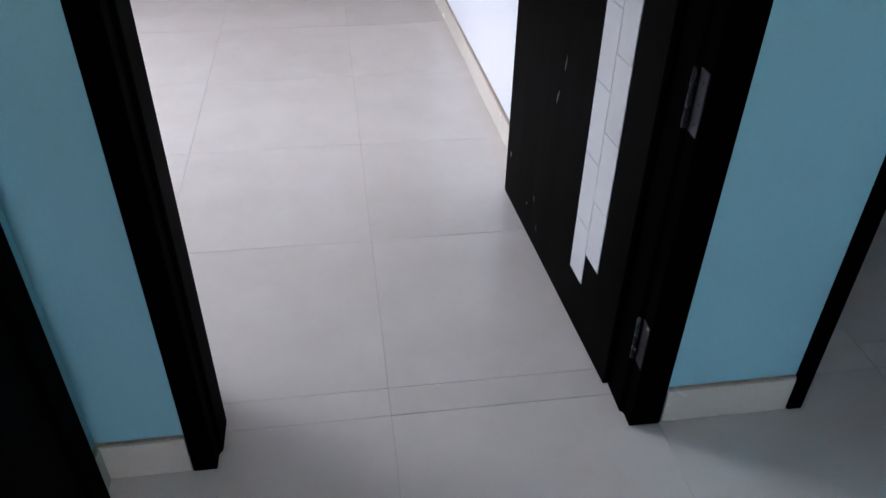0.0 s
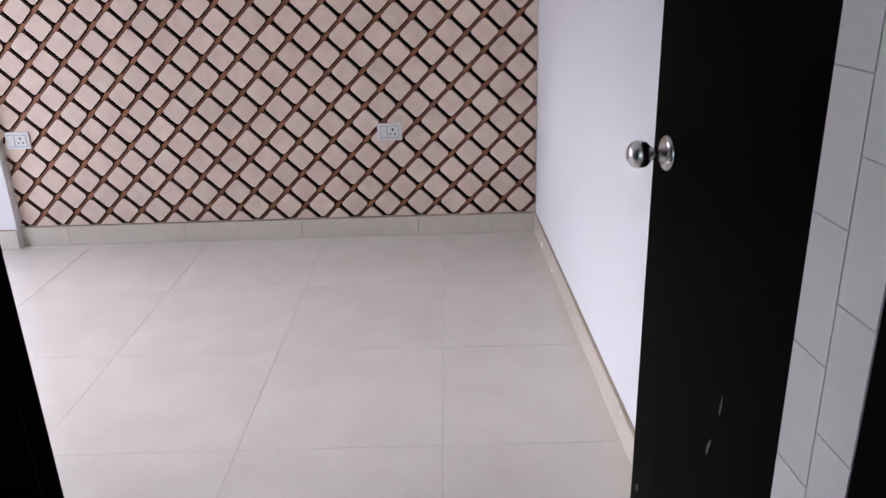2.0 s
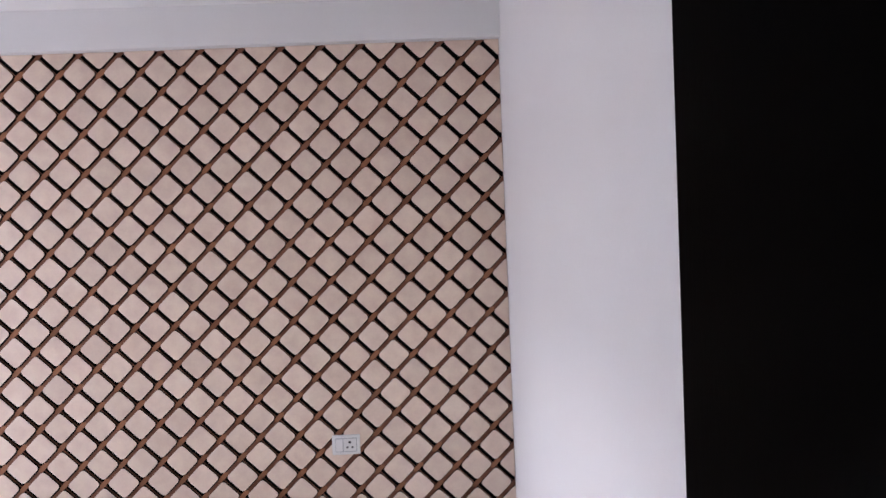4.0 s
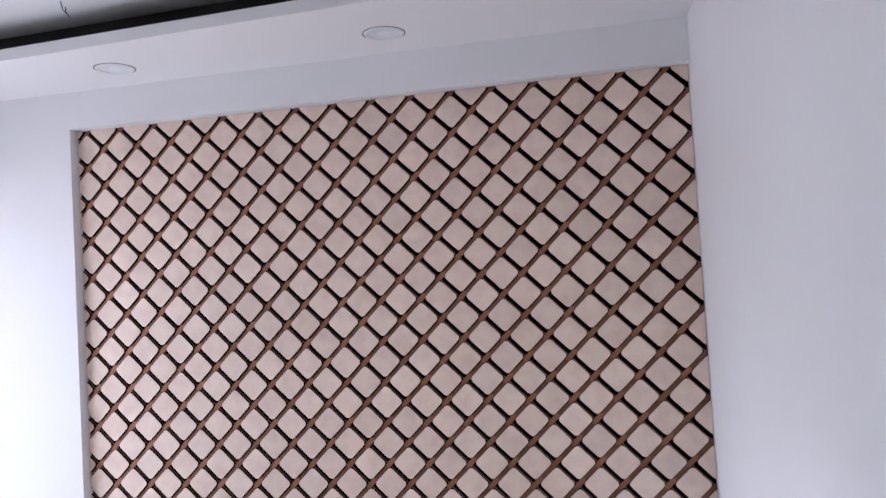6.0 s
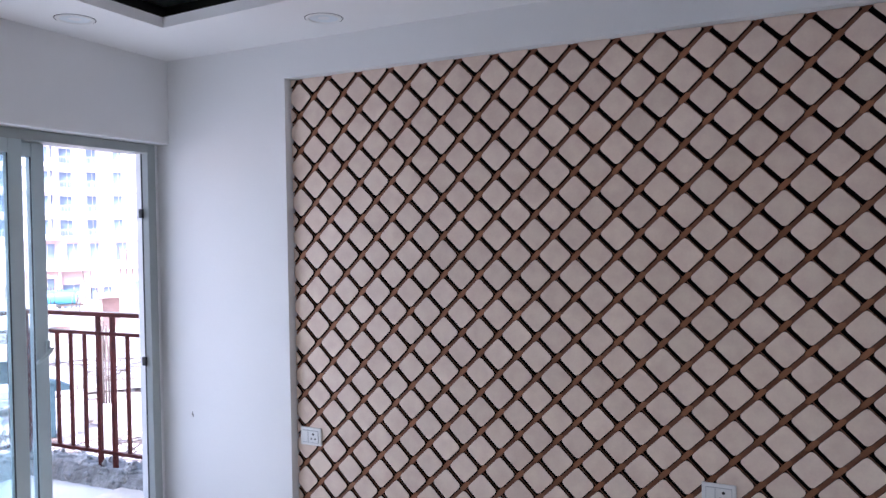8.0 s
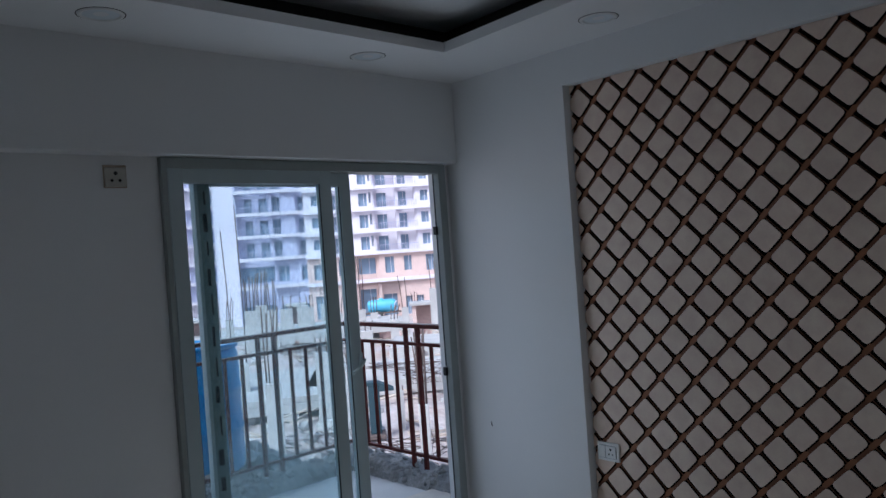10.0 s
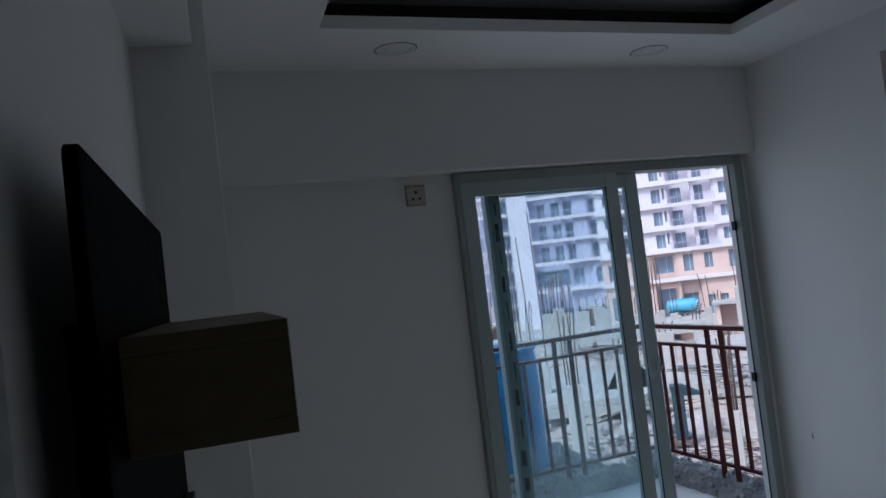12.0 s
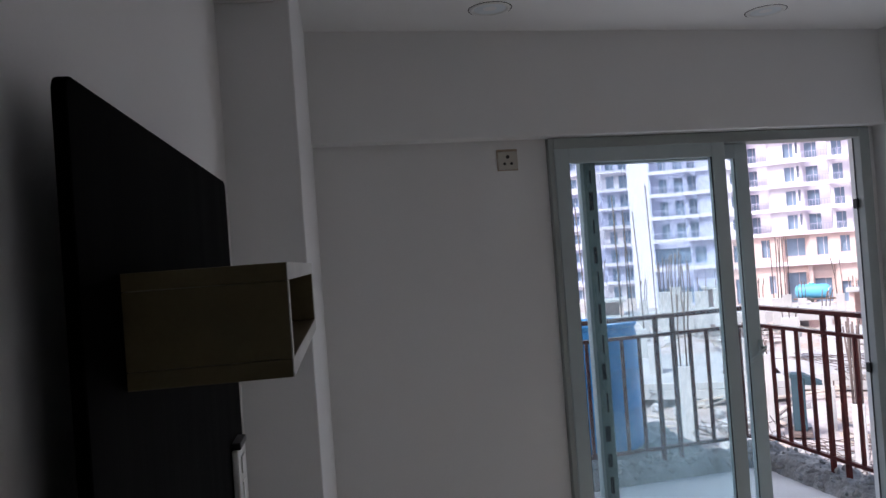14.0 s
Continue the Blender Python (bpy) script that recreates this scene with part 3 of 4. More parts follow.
# ---- ceiling spotlights ----
def spotlight(x, y):
    s = thing("ceiling_light", pose(x, y, CEIL), "round recessed ceiling spotlight, switched off", "ceiling light", "recessed ceiling lights")
    part("trim_ring", turned_bm([(0.060, 0.002), (0.061, -0.003), (0.067, -0.0055), (0.074, -0.004), (0.077, 0.0)], 40), PLASTIC, s, "white trim ring")
    part("shadow_gap", turned_bm([(0.0772, 0.001), (0.0775, -0.0012), (0.0805, -0.0012), (0.081, 0.001)], 40), HOLE, s, "dark cut edge round the ring")
    part("lens", turned_bm([(0, 0.0005), (0.05, -0.0005), (0.0595, -0.001)], 40), LAMP_WHITE, s, "frosted lens")


for x, y in ((-2.245, 3.215), (-1.104, 3.211), (-3.131, 2.707), (-3.053, 1.547)):
    spotlight(x, y)
part("lead", tube_bm([(0, 0, 0), (0.004, -0.004, -0.02), (0.03, -0.02, -0.045), (0.055, -0.05, -0.06), (0.06, -0.09, -0.05), (0.075, -0.12, -0.03)], 0.0022, 8), CABLE,
     thing("ceiling_cable", pose(-2.24, 2.93, CEIL + 0.156), "loose grey cable hanging from the raised ceiling", "cable"))

# ---- media wall ----
panel = thing("media_panel", TV_WALL, "tall dark wenge media panel on the wall", "wall panel")
def rounded(x0, z0, x1, z1, r, k=5):
    pts = []
    for cx, cz, a0 in ((x1 - r, z0 + r, -90), (x1 - r, z1 - r, 0), (x0 + r, z1 - r, 90), (x0 + r, z0 + r, 180)):
        for i in range(k + 1):
            a = radians(a0 + 90 * i / k)
            pts.append((cx + r * math.cos(a), cz + r * math.sin(a)))
    return pts


part("board", prism_bm(rounded(0.435, 0.30, 1.285, 1.700, 0.015), 0.045, 0.058, 0.002, plane="xz"), MEDIA_BOARD, panel)
for x in (0.60, 1.05):
    part("batten", box_bm((x, 0.0005, 0.34), (x + 0.05, 0.0445, 1.55)), WENGE_FRAME, panel)
shelf = thing("wall_shelf", TV_WALL @ pose(0, 0.0585, 0), "open olive-brown box shelf on the media panel", "shelf")
X0, X1, Z0, Z1, D = 0.60, 1.172, 1.416, 1.531, 0.159
part("shelf_top", box_bm((X0, 0, Z1 - 0.018), (X1, D, Z1), 0.001), WOOD_SHELF, shelf)
part("shelf_bottom", box_bm((X0, 0, Z0), (X1, D, Z0 + 0.018), 0.001), WOOD_SHELF, shelf)
for x in (X0, X1 - 0.018):
    part("shelf_end", box_bm((x, 0, Z0 + 0.0185), (x + 0.018, D, Z1 - 0.0185), 0.001), WOOD_SHELF, shelf)
part("shelf_back", box_bm((X0 + 0.0185, 0, Z0 + 0.0185), (X1 - 0.0185, 0.006, Z1 - 0.0185)), WOOD_SHELF, shelf)
for a, b in (((X0, D, Z1 - 0.018), (X1, D + 0.001, Z1)), ((X0, D, Z0), (X1, D + 0.001, Z0 + 0.018)), ((X0, D, Z0 + 0.0185), (X0 + 0.018, D + 0.001, Z1 - 0.0185)),
             ((X1 - 0.018, D, Z0 + 0.0185), (X1, D + 0.001, Z1 - 0.0185))):
    part("edge_band", box_bm(a, b), SHELF_EDGE, shelf, "pale edge band")
plate = thing("switch_plate", TV_WALL @ pose(0, 0.0585, 0), "white switch plate on the media panel", "switch")
part("plate", box_bm((0.50, 0, 1.02), (0.585, 0.012, 1.215), 0.003), PLASTIC, plate)
part("back_box", box_bm((0.505, 0.0, 1.2155), (0.58, 0.016, 1.228), 0.002), GASKET, plate, "black rim of the plate")
for zc in (1.185, 1.14, 1.095):
    part("rocker", box_bm((0.525, 0.0121, zc - 0.015), (0.56, 0.0150, zc + 0.015), 0.001), PLASTIC, plate)

# a chip in the plaster beside the balcony door
solid("plaster_chip", prism_bm([(-3.292, 0.612), (-3.286, 0.600), (-3.283, 0.585), (-3.288, 0.580), (-3.294, 0.596)], Y_FRONT - 0.0012, Y_FRONT - 0.0002, plane="xz"), SCUFF,
      "small dark chip in the white wall", "chip", kind="structure")


# ---- balcony ----
solid("balcony_floor", box_bm((-1.95, -2.9, -0.22), (-0.30, 0.62, -0.02)), SCREED, "pale dusty screed balcony floor", "balcony floor", kind="structure", m=BALCONY)

# out of view, added to keep high sky light off the room walls
solid("unseen_sky_block", box_bm((-1.95, -2.9, 2.62), (-0.262, 0.62, 2.80)), CONCRETE, "unseen concrete slab added to block the high sky", "slab", kind="structure", m=BALCONY)


def lumpy_bm(x0, x1, y0, y1, z0, height, step=0.03, rough=0.03, seed=0.0):
    """A rough strip of mortar and rubble with an uneven crest."""
    nx, ny = max(4, int((x1 - x0) / step)), max(4, int((y1 - y0) / step))
    bm = bmesh.new()
    rows = []
    for i in range(nx + 1):
        row = []
        for j in range(ny + 1):
            u, v = i / nx, j / ny
            x, y = x0 + (x1 - x0) * u, y0 + (y1 - y0) * v
            side = min(u, 1 - u) * (x1 - x0) / 0.06
            side2 = min(v, 1 - v) * (y1 - y0) / 0.06
            s = max(0.0, min(1.0, side, side2)) ** 0.6
            q = Vector((x * 7 + seed, y * 7, seed))
            h = height * (0.82 + 0.5 * noise.noise(q * 0.35)) + rough * noise.noise(q * 1.3) + rough * 0.6 * noise.noise(q * 4.1) + rough * 0.5 * noise.noise(q * 8.7)
            row.append(bm.verts.new((x + 0.012 * noise.noise(q * 3.3), y + 0.012 * noise.noise(q * 2.9 + Vector((5, 0, 0))), z0 + s * max(0.01, h))))
        rows.append(row)
    for a, b in zip(rows, rows[1:]):
        for j in range(ny):
            bm.faces.new((a[j], b[j], b[j + 1], a[j + 1]))
    bmesh.ops.recalc_face_normals(bm, faces=bm.faces)
    return bm


solid("balcony_kerb", lumpy_bm(-1.95, -1.60, -2.9, 0.62, -0.021, 0.11, 0.016, 0.03), RUBBLE, "rough broken mortar kerb under the front railing", "kerb", kind="structure", m=BALCONY)
solid("balcony_kerb", lumpy_bm(-1.64, -0.28, 0.32, 0.62, -0.021, 0.10, 0.016, 0.025, 4.0), RUBBLE, "rough broken mortar kerb under the side railing", "kerb", kind="structure", m=BALCONY)
# added out of view to cut slanting sky light beside the lattice
solid("unseen_side_light_block", box_bm((-1.95, -2.62, -0.019), (-0.262, -2.47, 2.619)), WALL, "unseen plain wall added to block sky light from the side", "wall", kind="structure", m=BALCONY)
chips = bmesh.new()
for k in range(420):
    if k % 3:
        x, y = random.uniform(-1.93, -1.60), random.uniform(-2.4, 0.6)
    else:
        x, y = random.uniform(-1.6, -0.32), random.uniform(0.31, 0.6)
    s = random.uniform(0.008, 0.034)
    turn = pose(x, y, random.uniform(-0.015, 0.085), random.uniform(0, 90), random.uniform(0, 90), random.uniform(0, 180))
    for v in bmesh.ops.create_icosphere(chips, subdivisions=1, radius=s)["verts"]:
        v.co = turn @ Vector((v.co.x * random.uniform(0.7, 1.5), v.co.y * random.uniform(0.6, 1.1), v.co.z * random.uniform(0.5, 0.9)))
solid("mortar_chips", chips, RUBBLE, "broken mortar chips along the balcony kerb", "rubble", kind="stuff", m=BALCONY)
solid("rubble_ledge", box_bm((-2.95, -3.2, -0.9), (-1.951, 0.25, -0.05)), CONCRETE, "raw concrete ledge outside the balcony", "ledge", kind="structure", m=BALCONY)
solid("rubble_heap", lumpy_bm(-2.9, -1.96, -3.1, 0.2, -0.05, 0.17, 0.04, 0.07, 9.0), RUBBLE, "heap of grey rubble on the ledge beside a drum", "rubble", kind="stuff", m=BALCONY)


def railing(m, length, tall, label):
    """A run of railing along x: cap, middle and bottom rail, square bars; the tall bars reach from the kerb to the cap."""
    r = thing("railing", m, label, "railing", "balcony railings")
    part("top_rail", box_bm((-0.02, -0.026, 1.012), (length + 0.02, 0.026, 1.040), 0.003), RUST, r)
    part("middle_rail", box_bm((0, -0.016, 0.893), (length, 0.016, 0.915), 0.002), RUST, r)
    part("bottom_rail", box_bm((0, -0.014, 0.140), (length, 0.014, 0.162), 0.002), RUST, r)
    k = 0
    while k * 0.125 <= length + 0.001:
        x = k * 0.125
        if k in tall:
            part("post", box_bm((x - 0.013, -0.013, 0.0), (x + 0.013, 0.013, 1.0115), 0.002), RUST, r)
        else:
            part("bar", box_bm((x - 0.010, -0.010, 0.1625), (x + 0.010, 0.010, 0.8925), 0.0015), RUST, r)
        k += 1
    return r


railing(BALCONY @ pose(-1.75, 0.46, 0, 0, 0, -90), 2.9, {0, 5, 6, 11, 12, 17, 18, 23}, "red oxide painted steel railing along the balcony front")
railing(BALCONY @ pose(-1.70, 0.46, 0), 1.5, {5, 6, 12}, "red oxide painted steel railing at the balcony side")

drum = thing("water_drum", BALCONY @ pose(-2.30, -0.47, 0.06), "tall blue plastic water drum beyond the railing", "drum")
part("body", turned_bm([(0, 0.0), (0.26, 0.0), (0.285, 0.03), (0.29, 0.10), (0.288, 0.29), (0.296, 0.30), (0.296, 0.325), (0.288, 0.335), (0.288, 0.57),
                        (0.296, 0.58), (0.296, 0.605), (0.288, 0.615), (0.287, 0.80), (0.276, 0.86), (0.262, 0.875)], 48), BLUE_DRUM, drum)
part("rim", turned_bm([(0.262, 0.875), (0.286, 0.880), (0.291, 0.895), (0.286, 0.912), (0.268, 0.912), (0.262, 0.895)], 48), BLUE_DRUM, drum, "raised blue rim")
part("lid", turned_bm([(0, 0.892), (0.20, 0.894), (0.262, 0.890)], 48), BLUE_DRUM, drum)

# ---- the building site outdoors ----
EYE = Vector((2.92, -2.78, 0))


def bearing(deg, d, z=0.0):
    """A place outdoors by its bearing from the room and its distance."""
    a = radians(deg)
    return Vector((EYE.x - d * math.cos(a), EYE.y + d * math.sin(a), z))


def facing(deg, d, z=0.0):
    """A pose there whose x runs to the right and y away from the room."""
    a = radians(deg)
    p = bearing(deg, d, z)
    return BALCONY @ Matrix(((math.sin(a), -math.cos(a), 0, p.x), (math.cos(a), math.sin(a), 0, p.y), (0, 0, 1, p.z), (0, 0, 0, 1)))


def ground_z(d):
    s = max(0.0, min(1.0, (d - 30) / 45))
    return -2.7 - 4.4 * s * s * (3 - 2 * s)


bm = bmesh.new()
radii = [0.5] + [2.0 * 1.16 ** k for k in range(48)]
spokes = 96
rings = []
for r in radii:
    ring = []
    for k in range(spokes):
        a = 2 * math.pi * k / spokes
        x, y = EYE.x - r * math.cos(a), EYE.y + r * math.sin(a)
        lump = noise.noise(Vector((x * 0.22, y * 0.22, 0))) * min(0.35, r * 0.02)
        ring.append(bm.verts.new((x, y, ground_z(r) + lump)))
    rings.append(ring)
bm.faces.new(rings[0])
for lo, hi in zip(rings, rings[1:]):
    for k in range(spokes):
        q = (k + 1) % spokes
        bm.faces.new((lo[k], lo[q], hi[q], hi[k]))
bmesh.ops.recalc_face_normals(bm, faces=bm.faces)
solid("ground", bm, EARTH, "pale dusty building-site ground", "ground", kind="structure", m=BALCONY)


def site_column(deg, d, top, width, bars, bar_height, lean=0.0):
    c = thing("concrete_column", facing(deg, d, ground_z(d) - 0.3), "raw concrete column with starter bars on the site", "column", "site columns")
    h = top - ground_z(d) + 0.3
    part("shaft", box_bm((-width / 2, -width / 2, 0), (width / 2, width / 2, h), 0.02), CONCRETE, c)
    for k in range(bars):
        a = 2 * math.pi * k / bars
        x, y = width * 0.36 * math.cos(a), width * 0.36 * math.sin(a)
        e = bar_height * random.uniform(0.88, 1.04)
        part("rebar", tube_bm([(x, y, h - 0.05), (x * 1.1 + lean * 0.3, y * 1.1, h + e * 0.5), (x * 1.25 + lean + random.uniform(-0.05, 0.05), y * 1.3, h + e)], 0.011 + 0.0003 * d, 5), STEEL_BAR, c)
    return c


for deg, d, w, h in ((32.2, 55, 1.2, 3.5), (24.8, 50, 2.0, 2.6), (38.9, 62, 2.2, 2.2), (41.8, 48, 1.8, 2.4)):
    hut = thing("site_hut", facing(deg, d, ground_z(d) - 0.2), "small half-built brick hut on the building site", "hut", "site huts")
    part("wall", box_bm((-w / 2, 0, 0), (-w / 2 + 0.25, 1.4, h), 0.01), BRICKWORK, hut)
    part("wall", box_bm((w / 2 - 0.25, 0, 0), (w / 2, 1.4, h), 0.01), BRICKWORK, hut)
    part("wall", box_bm((-w / 2 + 0.251, 1.2, 0), (w / 2 - 0.251, 1.4, h), 0.01), BRICKWORK, hut)
    part("roof", box_bm((-w / 2 - 0.15, -0.2, h + 0.001), (w / 2 + 0.15, 1.6, h + 0.18), 0.02), CONCRETE, hut)

# columns near the decks, then the tall starter bars, then the far ones
for deg, d, top, width, bars, hb, lean in ((29.85, 16, -0.98, 0.33, 6, 1.5, 0.0), (37.0, 24, -0.91, 0.46, 4, 0.3, 0.0), (35.5, 17.6, -1.02, 0.20, 3, 0.3, 0.0),
                                           (39.2, 18.5, -1.86, 0.16, 2, 0.1, 0.0), (40.75, 14, -1.32, 0.20, 10, 1.4, 0.0), (33.6, 19.5, -0.9, 0.35, 4, 0.4, 0.0),
                                           (22.9, 24, -1.3, 0.4, 2, 4.4, -0.15), (25.45, 23, -1.3, 0.4, 1, 4.7, -0.1), (25.95, 26, -1.1, 0.45, 3, 3.7, 0.0),
                                           (26.95, 25, -1.2, 0.4, 2, 4.0, -0.1), (27.9, 22, -1.3, 0.35, 1, 4.4, -0.05), (24.2, 29, -1.2, 0.45, 4, 2.2, 0.1),
                                           (28.9, 38, -0.9, 0.6, 8, 1.6, 0.0), (29.7, 40, -0.8, 0.6, 8, 1.8, 0.1), (30.4, 37, -0.9, 0.5, 6, 1.4, 0.0), (31.4, 34, -0.7, 0.55, 3, 0.6, 0.0),
                                           (32.6, 34, -0.6, 0.5, 3, 0.4, 0.0), (36.35, 40, -1.6, 0.5, 5, 2.9, 0.05), (36.9, 42, -1.6, 0.5, 4, 3.0, 0.0), (40.2, 44, -1.8, 0.4, 2, 1.9, -0.1),
                                           (42.6, 40, -0.6, 0.7, 4, 1.6, 0.0), (34.4, 56, -2.0, 0.8, 4, 1.2, 0.0), (22.0, 46, -0.9, 0.6, 6, 1.8, 0.0), (44.5, 30, -0.8, 0.5, 4, 1.2, 0.0), (23.6, 40, -1.6, 0.4, 4, 1.0, 0.0),
                                           (27.4, 44, -1.7, 0.45, 5, 1.2, 0.1), (33.2, 46, -1.5, 0.4, 4, 0.8, 0.0), (35.2, 38, -1.4, 0.45, 4, 0.9, 0.0), (37.9, 52, -2.6, 0.5, 4, 1.0, 0.0), (39.3, 36, -1.7, 0.4, 4, 0.7, 0.1), (41.0, 58, -2.9, 0.5, 4, 1.2, 0.0)):
    site_column(deg, d, top, width, bars, hb, lean)

for deg, d, w, depth, top, thick in ((28.8, 20.3, 5.6, 5.2, -2.1, 0.42), (38.4, 21.5, 4.6, 4.0, -2.1, 0.42), (31.0, 48, 16, 5, -3.0, 0.6), (43.5, 30, 5.0, 4.0, -2.3, 0.6), (22.5, 36, 6, 5, -2.4, 0.6)):
    deck = thing("concrete_deck", facing(deg, d, 0), "raw concrete slab on the building site", "slab", "site slabs")
    part("slab", box_bm((-w / 2, 0, top - 0.18), (w / 2, depth, top), 0.02), CONCRETE, deck)
    part("beam", box_bm((-w / 2, 0.0, top - thick), (w / 2, 0.35, top - 0.181), 0.02), CONCRETE, deck)
    part("beam", box_bm((-w / 2, depth - 0.45, top - thick), (w / 2, depth - 0.05, top - 0.181), 0.02), CONCRETE, deck)
    for x in (-w / 2 + 0.3, 0, w / 2 - 0.3):
        part("prop", box_bm((x - 0.12, 0.5, ground_z(d) - 0.3), (x + 0.12, 0.75, top - 0.181), 0.01), CONCRETE, deck)

bm, bm2 = bmesh.new(), bmesh.new()
for k in range(240):
    deg, d = random.uniform(19, 48), 13 + 50 * random.random() ** 1.3
    p = bearing(deg, d, ground_z(d) + random.uniform(0.0, 0.35))
    turn = pose(p.x, p.y, p.z, random.uniform(-14, 14), random.uniform(-14, 14), random.uniform(0, 180))
    made = bmesh.ops.create_cube(bm, size=1)["verts"]
    length = random.uniform(0.8, 2.6)
    for v in made:
        v.co = turn @ Vector((v.co.x * length, v.co.y * 0.10, v.co.z * 0.04))
for k in range(380):
    deg, d = random.uniform(19, 48), 11 + 55 * random.random()
    p = bearing(deg, d, ground_z(d) + 0.05)
    s = random.uniform(0.06, 0.34)
    turn = pose(p.x, p.y, p.z, random.uniform(0, 90), random.uniform(0, 90), random.uniform(0, 180))
    made = bmesh.ops.create_icosphere(bm2, subdivisions=1, radius=s)["verts"]
    for v in made:
        v.co = turn @ (v.co * random.uniform(0.6, 1.1))
solid("shuttering_planks", bm, TIMBER, "scattered weathered shuttering planks on the site", "planks", kind="stuff", m=BALCONY)
solid("rubble_blocks", bm2, CONCRETE, "scattered pale concrete rubble on the site", "rubble", kind="stuff", m=BALCONY)

for deg, d, z, count, spread in ((31, 13.5, -2.35, 26, 0.3), (37.6, 12.6, -2.45, 22, 0.5), (32.0, 27.0, -2.0, 30, 0.9), (24.6, 19.0, -2.4, 18, 0.5), (40.0, 20.0, -2.0, 22, 0.7)):
    bm = bmesh.new()
    for k in range(count):
        x = 0.05 * k
        made = tube_bm([(x, 0, 0), (x + random.uniform(-spread, spread), 1.0, random.uniform(0, 0.12)), (x + random.uniform(-2 * spread, 2 * spread), 2.1, random.uniform(0, 0.3)),
                        (x + random.uniform(-3 * spread, 3 * spread), 3.2, random.uniform(0, 0.2))], 0.009, 5)
        tmp = bpy.data.meshes.new("bar")
        made.to_mesh(tmp)
        bm.from_mesh(tmp)
        bpy.data.meshes.remove(tmp)
    solid("rebar_bundle", bm, STEEL_BAR, "loose bundle of rusty reinforcement bars", "rebar", kind="stuff", m=facing(deg, d, z))

cabin = thing("site_pump", facing(37.2, 17.5, ground_z(17.5)), "teal sheet-metal pump housing on the site", "machine")
part("housing", box_bm((-0.13, -0.15, 0.10), (0.13, 0.15, 1.28), 0.02), SHEET_GREEN, cabin)
part("hood", prism_bm([(-0.15, 1.281), (0.10, 1.281), (0.46, 1.10), (0.46, 1.06), (0.131, 1.06), (0.131, 1.20), (-0.15, 1.20)], -0.17, 0.17, 0.006, plane="xz"), SHEET_GREEN, cabin)
part("skid", box_bm((-0.22, -0.3, 0.0), (0.22, 0.3, 0.10), 0.02), STEEL_BAR, cabin)

tank = thing("tank_trailer", facing(38.58, 98, -7.45), "sky-blue water tank trailer on two wheels", "trailer")
part("tank", turned_bm([(0, 0), (0.42, 0.06), (0.68, 0.20), (0.80, 0.42), (0.82, 0.7), (0.82, 3.1), (0.80, 3.38), (0.68, 3.6), (0.42, 3.74), (0, 3.8)], 28, pose(-1.9, 0, 1.98, 0, 90, 0)), TANK_BLUE, tank)
part("hatch", turned_bm([(0.3, 0), (0.3, 0.18), (0, 0.2)], 20, pose(-0.1, 0, 2.76)), TANK_BLUE, tank)
part("chassis", box_bm((-2.1, -0.5, 1.0), (2.4, 0.5, 1.17), 0.02), STEEL_BAR, tank)
part("ladder", tube_bm([(1.6, -0.7, 1.18), (1.6, -0.8, 2.2), (1.9, -0.8, 2.6)], 0.05, 6), FACADE, tank, "pale pipe ladder")
for y in (-0.85, 0.85):
    wheel = part("wheel", turned_bm([(0.34, -0.16), (0.62, -0.16), (0.68, -0.09), (0.68, 0.09), (0.62, 0.16), (0.34, 0.16)], 28, pose(-0.58, y, 0.68, 90, 0, 0)), RUBBER, tank)
    part("rim", turned_bm([(0, -0.05), (0.34, -0.10), (0.34, 0.10), (0, 0.05)], 20, pose(-0.58, y, 0.68, 90, 0, 0)), FACADE, wheel)


